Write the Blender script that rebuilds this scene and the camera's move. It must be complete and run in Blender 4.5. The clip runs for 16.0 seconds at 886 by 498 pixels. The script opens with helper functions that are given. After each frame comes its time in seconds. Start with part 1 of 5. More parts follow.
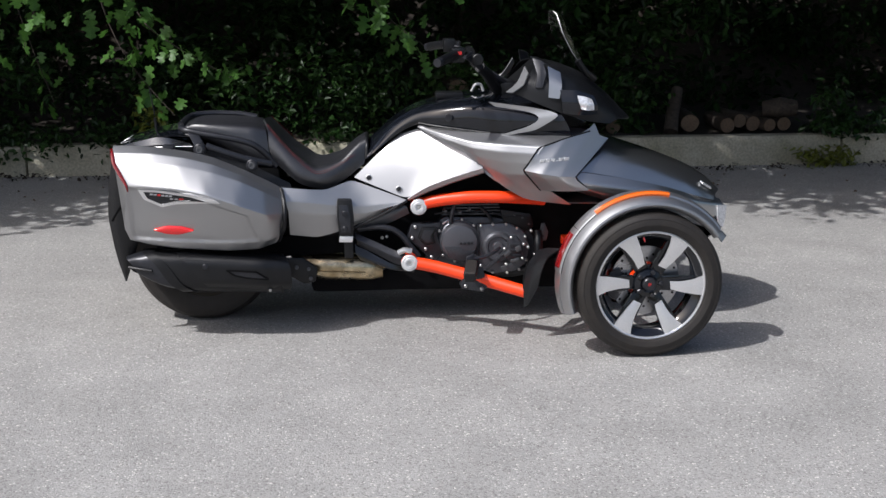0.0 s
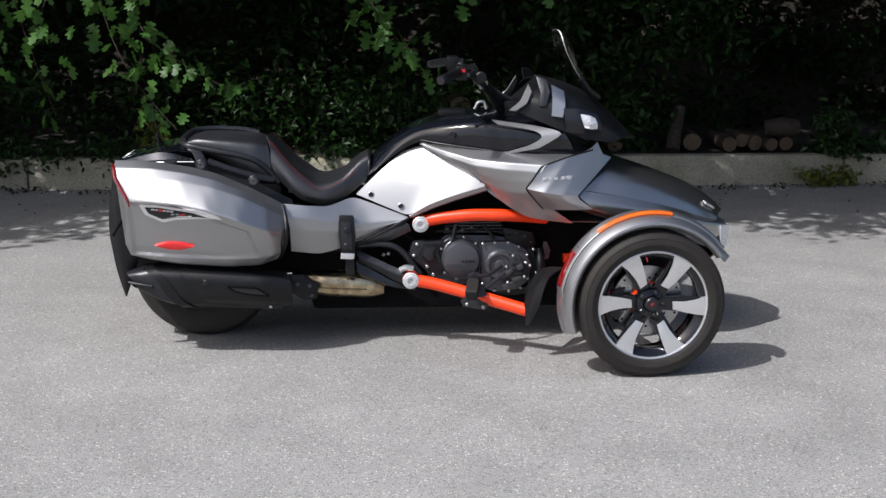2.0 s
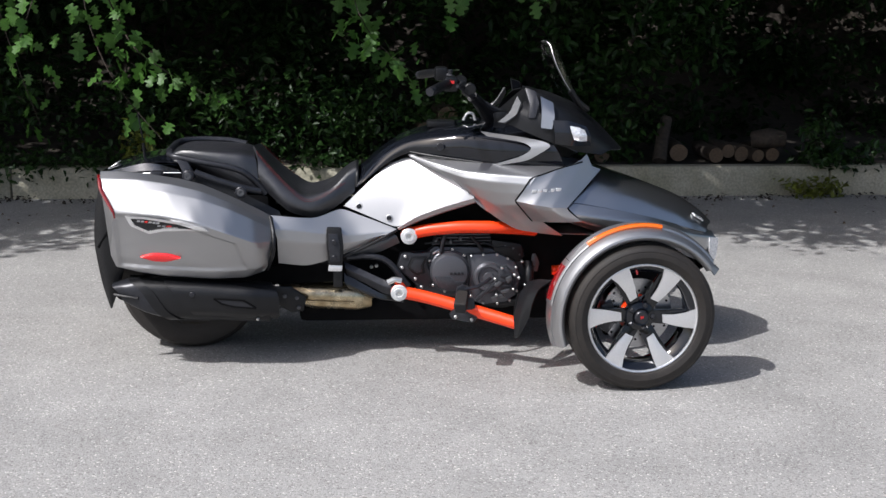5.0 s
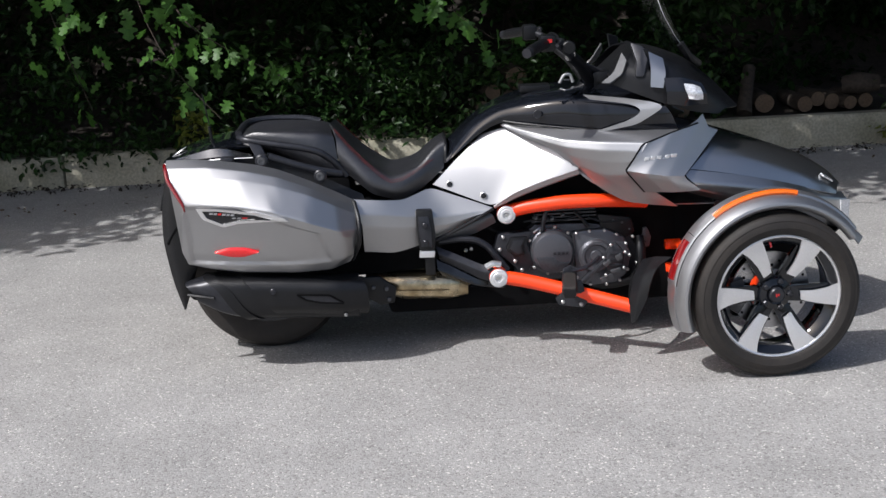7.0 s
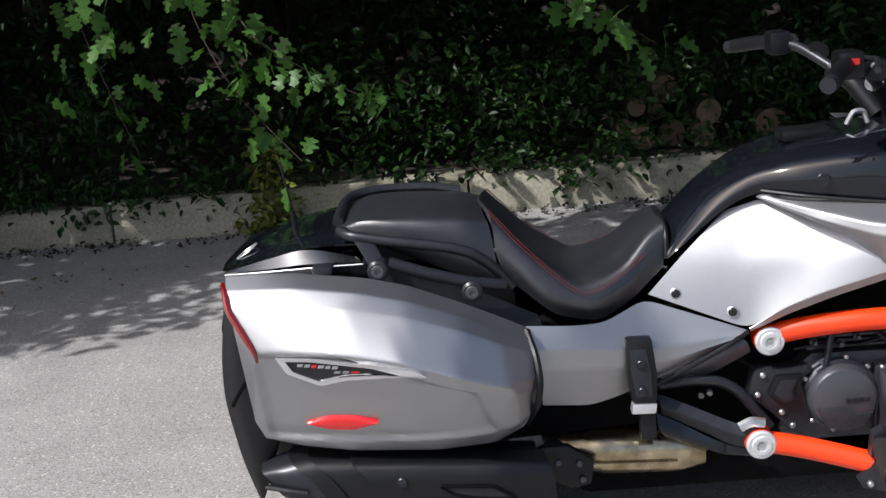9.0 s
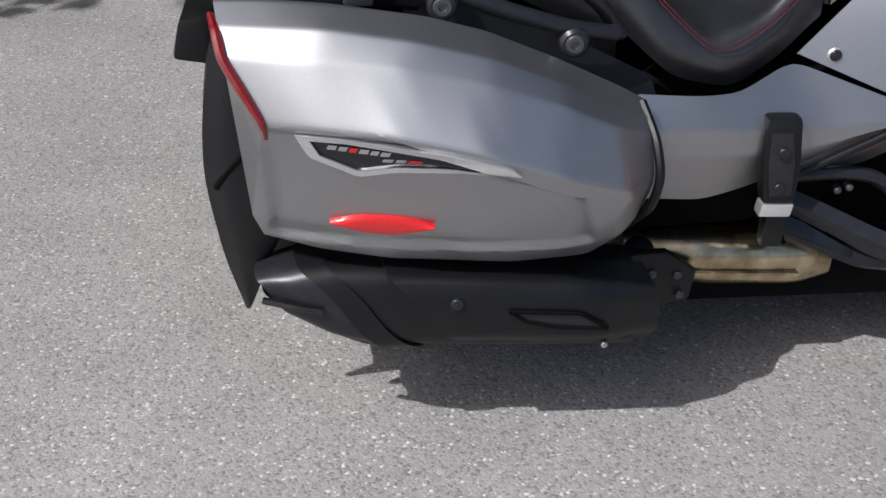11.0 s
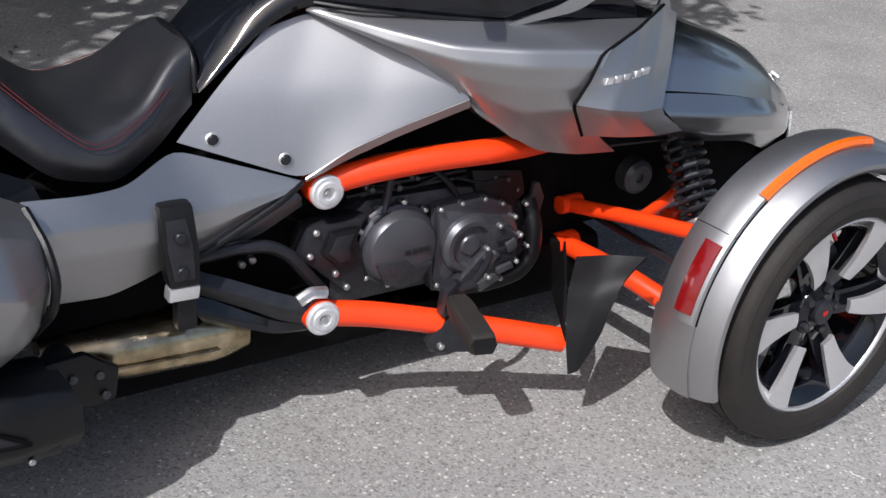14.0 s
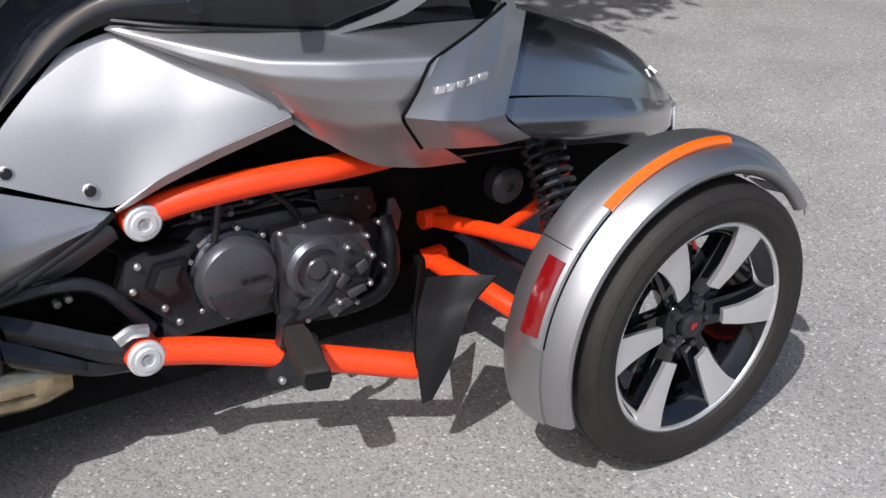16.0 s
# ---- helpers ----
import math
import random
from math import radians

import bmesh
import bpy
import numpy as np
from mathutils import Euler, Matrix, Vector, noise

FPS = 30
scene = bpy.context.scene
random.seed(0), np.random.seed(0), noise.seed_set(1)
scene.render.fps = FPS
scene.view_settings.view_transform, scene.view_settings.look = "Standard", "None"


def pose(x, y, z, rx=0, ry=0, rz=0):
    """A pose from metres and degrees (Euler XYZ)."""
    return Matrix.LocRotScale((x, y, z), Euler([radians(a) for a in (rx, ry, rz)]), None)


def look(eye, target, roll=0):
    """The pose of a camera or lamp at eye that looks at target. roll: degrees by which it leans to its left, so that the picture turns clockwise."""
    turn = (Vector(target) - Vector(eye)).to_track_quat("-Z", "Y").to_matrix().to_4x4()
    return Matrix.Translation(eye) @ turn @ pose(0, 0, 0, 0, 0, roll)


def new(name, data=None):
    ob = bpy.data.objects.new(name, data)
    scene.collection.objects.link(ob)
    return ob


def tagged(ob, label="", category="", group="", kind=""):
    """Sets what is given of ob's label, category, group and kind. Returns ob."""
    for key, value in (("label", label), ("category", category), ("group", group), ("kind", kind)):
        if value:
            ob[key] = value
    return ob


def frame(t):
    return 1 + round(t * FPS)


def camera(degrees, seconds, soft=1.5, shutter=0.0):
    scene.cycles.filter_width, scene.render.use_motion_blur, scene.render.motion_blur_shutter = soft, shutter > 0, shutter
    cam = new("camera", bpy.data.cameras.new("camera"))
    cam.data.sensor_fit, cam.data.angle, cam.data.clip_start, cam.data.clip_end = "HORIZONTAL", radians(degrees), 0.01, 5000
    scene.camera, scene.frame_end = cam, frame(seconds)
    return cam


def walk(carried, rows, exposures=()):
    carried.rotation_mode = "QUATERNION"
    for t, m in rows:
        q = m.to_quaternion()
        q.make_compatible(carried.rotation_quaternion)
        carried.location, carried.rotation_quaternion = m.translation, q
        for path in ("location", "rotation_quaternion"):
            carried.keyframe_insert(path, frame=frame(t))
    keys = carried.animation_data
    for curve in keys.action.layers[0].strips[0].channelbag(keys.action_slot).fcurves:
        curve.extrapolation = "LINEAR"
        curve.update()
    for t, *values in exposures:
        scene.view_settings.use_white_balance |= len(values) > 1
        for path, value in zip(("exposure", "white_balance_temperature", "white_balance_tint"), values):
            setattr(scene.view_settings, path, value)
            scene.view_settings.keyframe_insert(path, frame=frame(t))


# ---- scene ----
cam = camera(41.3, 16.0)
PATH = [
    (0, (-0.165, -4.995, 1.486), (-0.059, -3.055, 1.013), -0.4),
    (0.5, (-0.162, -4.998, 1.489), (-0.056, -3.057, 1.016), -0.6),
    (1, (-0.168, -4.99, 1.495), (-0.061, -3.047, 1.036), -0.8),
    (1.5, (-0.165, -4.982, 1.491), (-0.056, -3.039, 1.029), -0.3),
    (2, (-0.17, -4.975, 1.49), (-0.064, -3.029, 1.043), 0.1),
    (2.5, (-0.173, -4.97, 1.498), (-0.059, -3.022, 1.058), -0.1),
    (3, (-0.175, -4.964, 1.492), (-0.062, -3.017, 1.048), 0.0),
    (3.5, (-0.176, -4.956, 1.495), (-0.06, -3.007, 1.062), -0.2),
    (6, (-0.225, -4.903, 1.499), (-0.082, -2.956, 1.063), 0.7),
    (6.5, (-0.304, -4.787, 1.492), (-0.146, -2.856, 0.996), -1.2),
    (7, (-0.359, -4.464, 1.474), (-0.307, -2.528, 0.978), -2.9),
    (7.5, (-0.469, -4.086, 1.443), (-0.471, -2.137, 0.994), -3.9),
    (8, (-0.514, -3.705, 1.459), (-0.551, -1.769, 0.958), -5.7),
    (8.2, (-0.516, -3.518, 1.465), (-0.642, -1.58, 0.984), -5.2),
    (10.3, (-0.956, -2.068, 1.421), (-0.848, -0.203, 0.707), -3.0),
    (10.5, (-0.986, -2.028, 1.423), (-0.864, -0.193, 0.638), -1.7),
    (11, (-1.012, -1.967, 1.377), (-0.872, -0.271, 0.326), 0.4),
    (11.5, (-1.001, -1.974, 1.348), (-0.853, -0.318, 0.237), 2.0),
    (12, (-0.995, -1.986, 1.352), (-0.765, -0.3, 0.301), 1.9),
    (12.5, (-0.968, -1.992, 1.371), (-0.547, -0.307, 0.379), 2.4),
    (13, (-0.936, -2.003, 1.377), (-0.311, -0.35, 0.442), 3.1),
    (13.5, (-0.922, -2.015, 1.387), (-0.127, -0.407, 0.501), 3.3),
    (14, (-0.903, -2.032, 1.388), (0.069, -0.523, 0.506), 3.7),
    (14.5, (-0.884, -2.046, 1.385), (0.179, -0.603, 0.497), 4.3),
    (15, (-0.86, -2.053, 1.384), (0.244, -0.64, 0.497), 4.7),
    (15.5, (-0.782, -2.046, 1.388), (0.274, -0.599, 0.498), 2.7),
    (16, (-0.558, -2.056, 1.38), (0.408, -0.548, 0.489), 1.0),
]
walk(cam, [(t, look(eye, target, roll)) for t, eye, target, roll in PATH],
     exposures=((0, 0.0, 6200, 11), (1.8, -0.02, 6200, 11), (3.2, 0.18, 6200, 11), (6.6, 0.20, 6200, 11), (7.5, -0.10, 6200, 11), (8.0, 0.14, 6200, 11), (8.2, 0.14, 6200, 11), (10.3, 0.12, 6200, 11), (11, -0.18, 6200, 12), (12, -0.14, 6200, 12), (16, -0.02, 6200, 12)))

# ---- world, sun, exposure ----
SUN_DIR = Vector((-0.70, -0.42, 1.0)).normalized()
world = bpy.data.worlds.new("world")
scene.world = world
world.use_nodes = True
sky = world.node_tree.nodes.new("ShaderNodeTexSky")
sky.sky_type = "NISHITA"
sky.sun_disc = False
sky.dust_density, sky.air_density = 4.0, 1.0
sky.sun_elevation = math.asin(SUN_DIR.z)
sky.sun_rotation = math.atan2(SUN_DIR.x, SUN_DIR.y)
world.node_tree.links.new(sky.outputs[0], world.node_tree.nodes["Background"].inputs[0])
world.node_tree.nodes["Background"].inputs[1].default_value = 0.13
sun = new("sun", bpy.data.lights.new("sun", "SUN"))
sun.data.energy, sun.data.angle, sun.data.color = 4.6, radians(0.55), (1.0, 0.975, 0.94)
sun.matrix_world = look(SUN_DIR * 30, (0, 0, 0))


# ---- materials ----
def material(name, colour, rough=0.5, metal=0.0, vary=0.15, scale=30.0, bump=0.0, bump_scale=200.0, coat=0.0,
             rough_vary=0.1, island=0.0, translucent=0.0, second=None, second_scale=4.0, second_amount=0.5, specular=0.5):
    m = bpy.data.materials.new(name)
    m.use_nodes = True
    n, l = m.node_tree.nodes, m.node_tree.links
    b = n["Principled BSDF"]
    b.inputs["Metallic"].default_value = metal
    b.inputs["Coat Weight"].default_value = coat
    b.inputs["Coat Roughness"].default_value = 0.06
    b.inputs["Specular IOR Level"].default_value = specular
    tc = n.new("ShaderNodeTexCoord")
    fine = n.new("ShaderNodeTexNoise")
    fine.inputs["Scale"].default_value = scale
    fine.inputs["Detail"].default_value = 6
    l.new(tc.outputs["Object"], fine.inputs["Vector"])
    ramp = n.new("ShaderNodeMapRange")
    ramp.inputs["From Min"].default_value, ramp.inputs["From Max"].default_value = 0.3, 0.7
    ramp.inputs["To Min"].default_value, ramp.inputs["To Max"].default_value = 1 - vary, 1 + vary
    l.new(fine.outputs["Fac"], ramp.inputs["Value"])
    value = ramp.outputs[0]
    if island:
        geo = n.new("ShaderNodeNewGeometry")
        ir = n.new("ShaderNodeMapRange")
        ir.inputs["To Min"].default_value, ir.inputs["To Max"].default_value = 1 - island, 1 + island
        l.new(geo.outputs["Random Per Island"], ir.inputs["Value"])
        mul = n.new("ShaderNodeMath")
        mul.operation = "MULTIPLY"
        l.new(value, mul.inputs[0])
        l.new(ir.outputs[0], mul.inputs[1])
        value = mul.outputs[0]
    col = n.new("ShaderNodeMix")
    col.data_type = "RGBA"
    col.inputs["A"].default_value = (*colour, 1)
    col.inputs["B"].default_value = (*(second or colour), 1)
    broad = n.new("ShaderNodeTexNoise")
    broad.inputs["Scale"].default_value = second_scale
    broad.inputs["Detail"].default_value = 5
    l.new(tc.outputs["Object"], broad.inputs["Vector"])
    br = n.new("ShaderNodeMapRange")
    br.inputs["From Min"].default_value, br.inputs["From Max"].default_value = 0.4, 0.65
    br.inputs["To Max"].default_value = second_amount
    l.new(broad.outputs["Fac"], br.inputs["Value"])
    l.new(br.outputs[0], col.inputs["Factor"])
    sc = n.new("ShaderNodeVectorMath")
    sc.operation = "SCALE"
    l.new(col.outputs["Result"], sc.inputs[0])
    l.new(value, sc.inputs["Scale"])
    l.new(sc.outputs[0], b.inputs["Base Color"])
    rr = n.new("ShaderNodeMapRange")
    rr.inputs["To Min"].default_value, rr.inputs["To Max"].default_value = max(0.02, rough - rough_vary), min(1, rough + rough_vary)
    l.new(broad.outputs["Fac"], rr.inputs["Value"])
    l.new(rr.outputs[0], b.inputs["Roughness"])
    if bump:
        bn = n.new("ShaderNodeTexNoise")
        bn.inputs["Scale"].default_value = bump_scale
        bn.inputs["Detail"].default_value = 3
        l.new(tc.outputs["Object"], bn.inputs["Vector"])
        bp = n.new("ShaderNodeBump")
        bp.inputs["Strength"].default_value = bump
        bp.inputs["Distance"].default_value = 0.002
        l.new(bn.outputs["Fac"], bp.inputs["Height"])
        l.new(bp.outputs[0], b.inputs["Normal"])
    if translucent:
        tr = n.new("ShaderNodeBsdfTranslucent")
        l.new(sc.outputs[0], tr.inputs["Color"])
        mx = n.new("ShaderNodeMixShader")
        mx.inputs[0].default_value = translucent
        l.new(b.outputs[0], mx.inputs[1])
        l.new(tr.outputs[0], mx.inputs[2])
        l.new(mx.outputs[0], n["Material Output"].inputs["Surface"])
    return m


SILVER = material("silver_paint", (0.405, 0.405, 0.413), 0.48, 1.0, 0.10, 900, coat=0.5, rough_vary=0.03, second=(0.39, 0.39, 0.397), second_scale=3)
GRAPHITE = material("graphite_paint", (0.36, 0.363, 0.372), 0.30, 0.95, 0.10, 900, coat=1.0, rough_vary=0.03)
GUNMETAL = material("gunmetal_paint", (0.13, 0.133, 0.14), 0.22, 0.9, 0.06, 900, coat=0.6, rough_vary=0.04)
GLOSS = material("gloss_black_paint", (0.006, 0.007, 0.010), 0.06, 0.0, 0.1, 40, coat=0.7, rough_vary=0.03, specular=0.2)
PLASTIC = material("black_plastic", (0.0045, 0.0048, 0.006), 0.40, 0.0, 0.2, 25, bump=0.2, bump_scale=900, second=(0.010, 0.010, 0.0105), second_scale=9, second_amount=0.4, specular=0.35)
SATIN = material("satin_black_metal", (0.022, 0.023, 0.028), 0.34, 0.3, 0.2, 60, bump=0.1, bump_scale=500)
# Near-black for dark parts; also stands in for shade in gaps, holes, interiors.
DARK = material("black_parts_and_shade", (0.004, 0.004, 0.0045), 0.8, 0.0, 0.3, 20, specular=0.08)
STRUT = material("dark_grey_frame_paint", (0.10, 0.103, 0.11), 0.4, 0.6, 0.1, 200)
COVER = material("satin_engine_cover", (0.105, 0.108, 0.122), 0.36, 0.6, 0.12, 300, bump=0.12, bump_scale=900)
ENGINE = material("dark_engine_casting", (0.055, 0.057, 0.065), 0.33, 0.5, 0.2, 120, bump=0.3, bump_scale=700, second=(0.022, 0.022, 0.026), second_scale=12)
LEATHER = material("black_seat_leather", (0.015, 0.0155, 0.019), 0.37, 0.0, 0.25, 60, bump=0.35, bump_scale=420, second=(0.020, 0.0205, 0.023), second_scale=7, specular=0.9)
STITCH = material("red_thread", (0.10, 0.006, 0.009), 0.7)
ORANGE = material("orange_powder_coat", (0.88, 0.052, 0.004), 0.38, 0.0, 0.05, 60, coat=0.2, rough_vary=0.06)
ALLOY = material("machined_alloy", (0.80, 0.80, 0.81), 0.38, 0.85, 0.06, 300, rough_vary=0.08)
BOLT = material("zinc_bolt", (0.55, 0.55, 0.54), 0.38, 0.9, 0.2, 80)
CAP = material("white_anodised_cap", (0.72, 0.73, 0.74), 0.42, 0.5, 0.1, 60)
RUBBER = material("tyre_rubber", (0.012, 0.0098, 0.0085), 0.70, 0.0, 0.25, 45, bump=0.4, bump_scale=160, second=(0.019, 0.015, 0.012), second_scale=10, second_amount=0.6)
DISC = material("brake_disc_steel", (0.42, 0.42, 0.43), 0.3, 1.0, 0.1, 120)
RED_LENS = material("red_lens", (0.62, 0.010, 0.012), 0.12, 0.0, 0.12, 260, coat=0.8)
DARK_RED = material("dark_red_lens", (0.17, 0.004, 0.005), 0.12, 0.0, 0.15, 260, coat=0.8)
AMBER = material("amber_lens", (0.72, 0.13, 0.004), 0.16, 0.0, 0.1, 260, coat=0.8)
WING = material("pale_translucent_acrylic", (0.16, 0.163, 0.168), 0.25, 0.0, 0.1, 60, translucent=0.3)
CLEAR = material("clear_lens", (0.75, 0.76, 0.78), 0.08, 0.3, 0.35, 160, coat=1.0)
GOLD = material("heat_tinted_steel", (0.50, 0.42, 0.28), 0.28, 1.0, 0.35, 30, second=(0.30, 0.22, 0.12), second_scale=9, second_amount=0.8)
WHITE_MARK = material("pale_lettering", (0.30, 0.30, 0.31), 0.4)
RED_MARK = material("red_lettering", (0.55, 0.02, 0.02), 0.4)
# Leaf colour darkened to put the hedge's deep shade into it.
SHADED_LEAF = material("shade_darkened_leaf", (0.009, 0.023, 0.006), 0.5, 0.0, 0.2, 40, island=0.6, translucent=0.25, second=(0.014, 0.030, 0.008), second_scale=1.3, specular=0.1)
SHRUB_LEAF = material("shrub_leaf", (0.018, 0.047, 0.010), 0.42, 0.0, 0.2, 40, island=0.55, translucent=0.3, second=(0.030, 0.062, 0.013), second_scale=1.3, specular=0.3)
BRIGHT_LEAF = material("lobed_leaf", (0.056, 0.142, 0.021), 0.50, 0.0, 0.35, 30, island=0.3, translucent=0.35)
YELLOW_LEAF = material("weed_leaf", (0.13, 0.15, 0.02), 0.5, 0.0, 0.3, 30, island=0.4, translucent=0.3)
BARK = material("bark", (0.032, 0.023, 0.017), 0.85, 0.0, 0.5, 35, bump=0.9, bump_scale=60, second=(0.05, 0.04, 0.03), second_scale=8)
SOIL = material("leaf_litter_soil", (0.020, 0.015, 0.011), 0.95, 0.0, 0.5, 25, bump=1.0, bump_scale=50, second=(0.035, 0.026, 0.018), second_scale=3)
KERB = material("weathered_concrete", (0.37, 0.345, 0.275), 0.9, 0.0, 0.25, 60, bump=0.8, bump_scale=120, second=(0.19, 0.18, 0.12), second_scale=1.7, second_amount=0.9)


def asphalt_material():
    m = material("worn_asphalt", (0.290, 0.283, 0.276), 0.88, 0.0, 0.10, 3.2, second=(0.255, 0.249, 0.243), second_scale=0.9, second_amount=0.8, rough_vary=0.05)
    n, l = m.node_tree.nodes, m.node_tree.links
    b = n["Principled BSDF"]
    tc = n.new("ShaderNodeTexCoord")
    vo = n.new("ShaderNodeTexVoronoi")
    vo.inputs["Scale"].default_value = 185
    l.new(tc.outputs["Object"], vo.inputs["Vector"])
    sep = n.new("ShaderNodeSeparateColor")
    l.new(vo.outputs["Color"], sep.inputs[0])
    stones = n.new("ShaderNodeValToRGB")
    e = stones.color_ramp.elements
    e[0].position, e[0].color = 0.0, (0.55, 0.54, 0.53, 1)
    e[1].position, e[1].color = 1.0, (2.1, 2.05, 1.95, 1)
    for p, c in ((0.15, 0.80), (0.5, 0.98), (0.92, 1.08), (0.97, 1.35)):
        k = e.new(p)
        k.color = (c, c, c * 0.985, 1)
    l.new(sep.outputs[0], stones.inputs[0])
    link = b.inputs["Base Color"].links[0].from_socket
    mul = n.new("ShaderNodeMix")
    mul.data_type, mul.blend_type = "RGBA", "MULTIPLY"
    mul.inputs["Factor"].default_value = 1
    l.new(link, mul.inputs["A"])
    l.new(stones.outputs[0], mul.inputs["B"])
    l.new(mul.outputs["Result"], b.inputs["Base Color"])
    bp = n.new("ShaderNodeBump")
    bp.inputs["Strength"].default_value = 0.4
    bp.inputs["Distance"].default_value = 0.003
    bp.invert = True
    l.new(vo.outputs["Distance"], bp.inputs["Height"])
    l.new(bp.outputs[0], b.inputs["Normal"])
    return m


ASPHALT = asphalt_material()


# ---- mesh helpers: a shape is a pair (vertices, faces) ----
def join(*shapes):
    v, f = [], []
    for sv, sf in shapes:
        k = len(v)
        v += [tuple(p) for p in sv]
        f += [tuple(i + k for i in face) for face in sf]
    return v, f


def moved(shape, m):
    return [tuple(m @ Vector(p)) for p in shape[0]], shape[1]


def flip(shape, side=-1):
    """Mirrored to the machine's other flank."""
    return ([(x, y * side, z) for x, y, z in shape[0]], shape[1])


def part(name, shape, mat, parent=None, label="", bevel=0.0, angle=32, thick=0.0, segments=2):
    me = bpy.data.meshes.new(name)
    bm = bmesh.new()
    vs = [bm.verts.new(p) for p in shape[0]]
    for face in shape[1]:
        if len(set(face)) > 2:
            try:
                bm.faces.new([vs[i] for i in dict.fromkeys(face)])
            except ValueError:
                pass
    bmesh.ops.remove_doubles(bm, verts=bm.verts, dist=0.00005)
    bmesh.ops.recalc_face_normals(bm, faces=bm.faces)
    if thick:
        bmesh.ops.solidify(bm, geom=bm.faces[:], thickness=thick)
        bmesh.ops.recalc_face_normals(bm, faces=bm.faces)
    if bevel:
        sharp = [e for e in bm.edges if len(e.link_faces) == 2 and e.calc_face_angle() > radians(28)]
        bmesh.ops.bevel(bm, geom=sharp, offset=bevel, segments=segments, affect="EDGES", profile=0.6, clamp_overlap=True)
    for f in bm.faces:
        f.smooth = True
    bm.to_mesh(me)
    bm.free()
    me.set_sharp_from_angle(angle=radians(angle))
    me.materials.append(mat)
    ob = new(name, me)
    if parent:
        ob.parent = parent
    if label:
        ob["label"] = label
    return ob


def resample(row, n):
    p = np.array(row, float)
    d = np.r_[0, np.cumsum(np.linalg.norm(np.diff(p, axis=0), axis=1))]
    s = np.linspace(0, d[-1], n)
    return np.stack([np.interp(s, d, p[:, k]) for k in range(p.shape[1])], 1)


def relax(g, k, axis):
    g = g.copy()
    for _ in range(k):
        if axis == 0:
            g[1:-1] = 0.25 * g[:-2] + 0.5 * g[1:-1] + 0.25 * g[2:]
        else:
            g[:, 1:-1] = 0.25 * g[:, :-2] + 0.5 * g[:, 1:-1] + 0.25 * g[:, 2:]
    return g


def skin(rows, nu=28, nv=20, ku=6, kv=2, cap=False):
    """A sheet through lines of points; ku and kv say how softly it bends along and across them."""
    lines = np.stack([relax(resample(r, nu), ku, 0) for r in rows])
    t = np.linspace(0, len(rows) - 1, nv)
    i = np.minimum(t.astype(int), len(rows) - 2)
    w = (t - i)[:, None, None]
    g = relax(lines[i] * (1 - w) + lines[i + 1] * w, kv, 0)
    v = [tuple(p) for p in g.reshape(-1, 3)]
    f = [(a * nu + b, a * nu + b + 1, (a + 1) * nu + b + 1, (a + 1) * nu + b) for a in range(nv - 1) for b in range(nu - 1)]
    if cap:
        f.append(tuple(a * nu for a in range(nv)))
        f.append(tuple(a * nu + nu - 1 for a in range(nv)))
    return v, f


def sym(rows):
    """Rows from the middle line down one flank, carried over to the other."""
    far = [[(x, -y, z) for x, y, z in r] for r in rows[:0:-1]]
    return far + list(rows)


def tube(points, r, n=12, steps=0, k=3, radii=None):
    p = resample(points, steps or max(2, len(points) * 5)) if steps != 1 else np.array(points, float)
    p = relax(p, k, 0)
    v, f = [], []
    m = len(p)
    dirs = np.array([p[min(i + 1, m - 1)] - p[max(i - 1, 0)] for i in range(m)])
    dirs /= np.linalg.norm(dirs, axis=1)[:, None] + 1e-9
    up = Vector(np.eye(3)[int(np.argmin(np.abs(dirs).max(axis=0)))])
    for i in range(m):
        d = Vector(p[min(i + 1, m - 1)] - p[max(i - 1, 0)]).normalized()
        a = d.cross(up).normalized()
        b = d.cross(a)
        rr = r if radii is None else float(np.interp(i / (m - 1), np.linspace(0, 1, len(radii)), radii))
        for j in range(n):
            t = 2 * math.pi * j / n
            v.append(tuple(Vector(p[i]) + rr * (math.cos(t) * a + math.sin(t) * b)))
    for i in range(m - 1):
        for j in range(n):
            f.append((i * n + j, i * n + (j + 1) % n, (i + 1) * n + (j + 1) % n, (i + 1) * n + j))
    f.append(tuple(range(n)))
    f.append(tuple((m - 1) * n + j for j in range(n)))
    return v, f


def lathe(profile, n=32, centre=(0, 0, 0), a0=0.0, a1=360.0):
    """profile: (radius, y) turned round the y axis; closed ring unless the angles are fewer than 360."""
    full = a1 - a0 >= 359.9
    cols = n if full else n + 1
    v, f = [], []
    for j in range(cols):
        t = radians(a0 + (a1 - a0) * j / n)
        for r, y in profile:
            v.append((centre[0] + r * math.cos(t), centre[1] + y, centre[2] + r * math.sin(t)))
    m = len(profile)
    for j in range(n):
        q = (j + 1) % cols
        for i in range(m - 1):
            f.append((j * m + i, j * m + i + 1, q * m + i + 1, q * m + i))
    return v, f


def disc(r, y0, y1, centre=(0, 0, 0), n=20, soft=0.002):
    """A turned button: y0 its back, y1 its face."""
    s = math.copysign(soft, y0 - y1)
    return lathe([(0.0, y0), (r, y0), (r, y1 + s), (r - soft, y1), (0.0, y1)], n, centre)


def plate(outline, y0, y1):
    """A flat outline of (x, z), from y0 to y1."""
    n = len(outline)
    v = [(x, y0, z) for x, z in outline] + [(x, y1, z) for x, z in outline]
    f = [tuple(range(n)), tuple(range(2 * n - 1, n - 1, -1))]
    f += [(i, (i + 1) % n, n + (i + 1) % n, n + i) for i in range(n)]
    return v, f


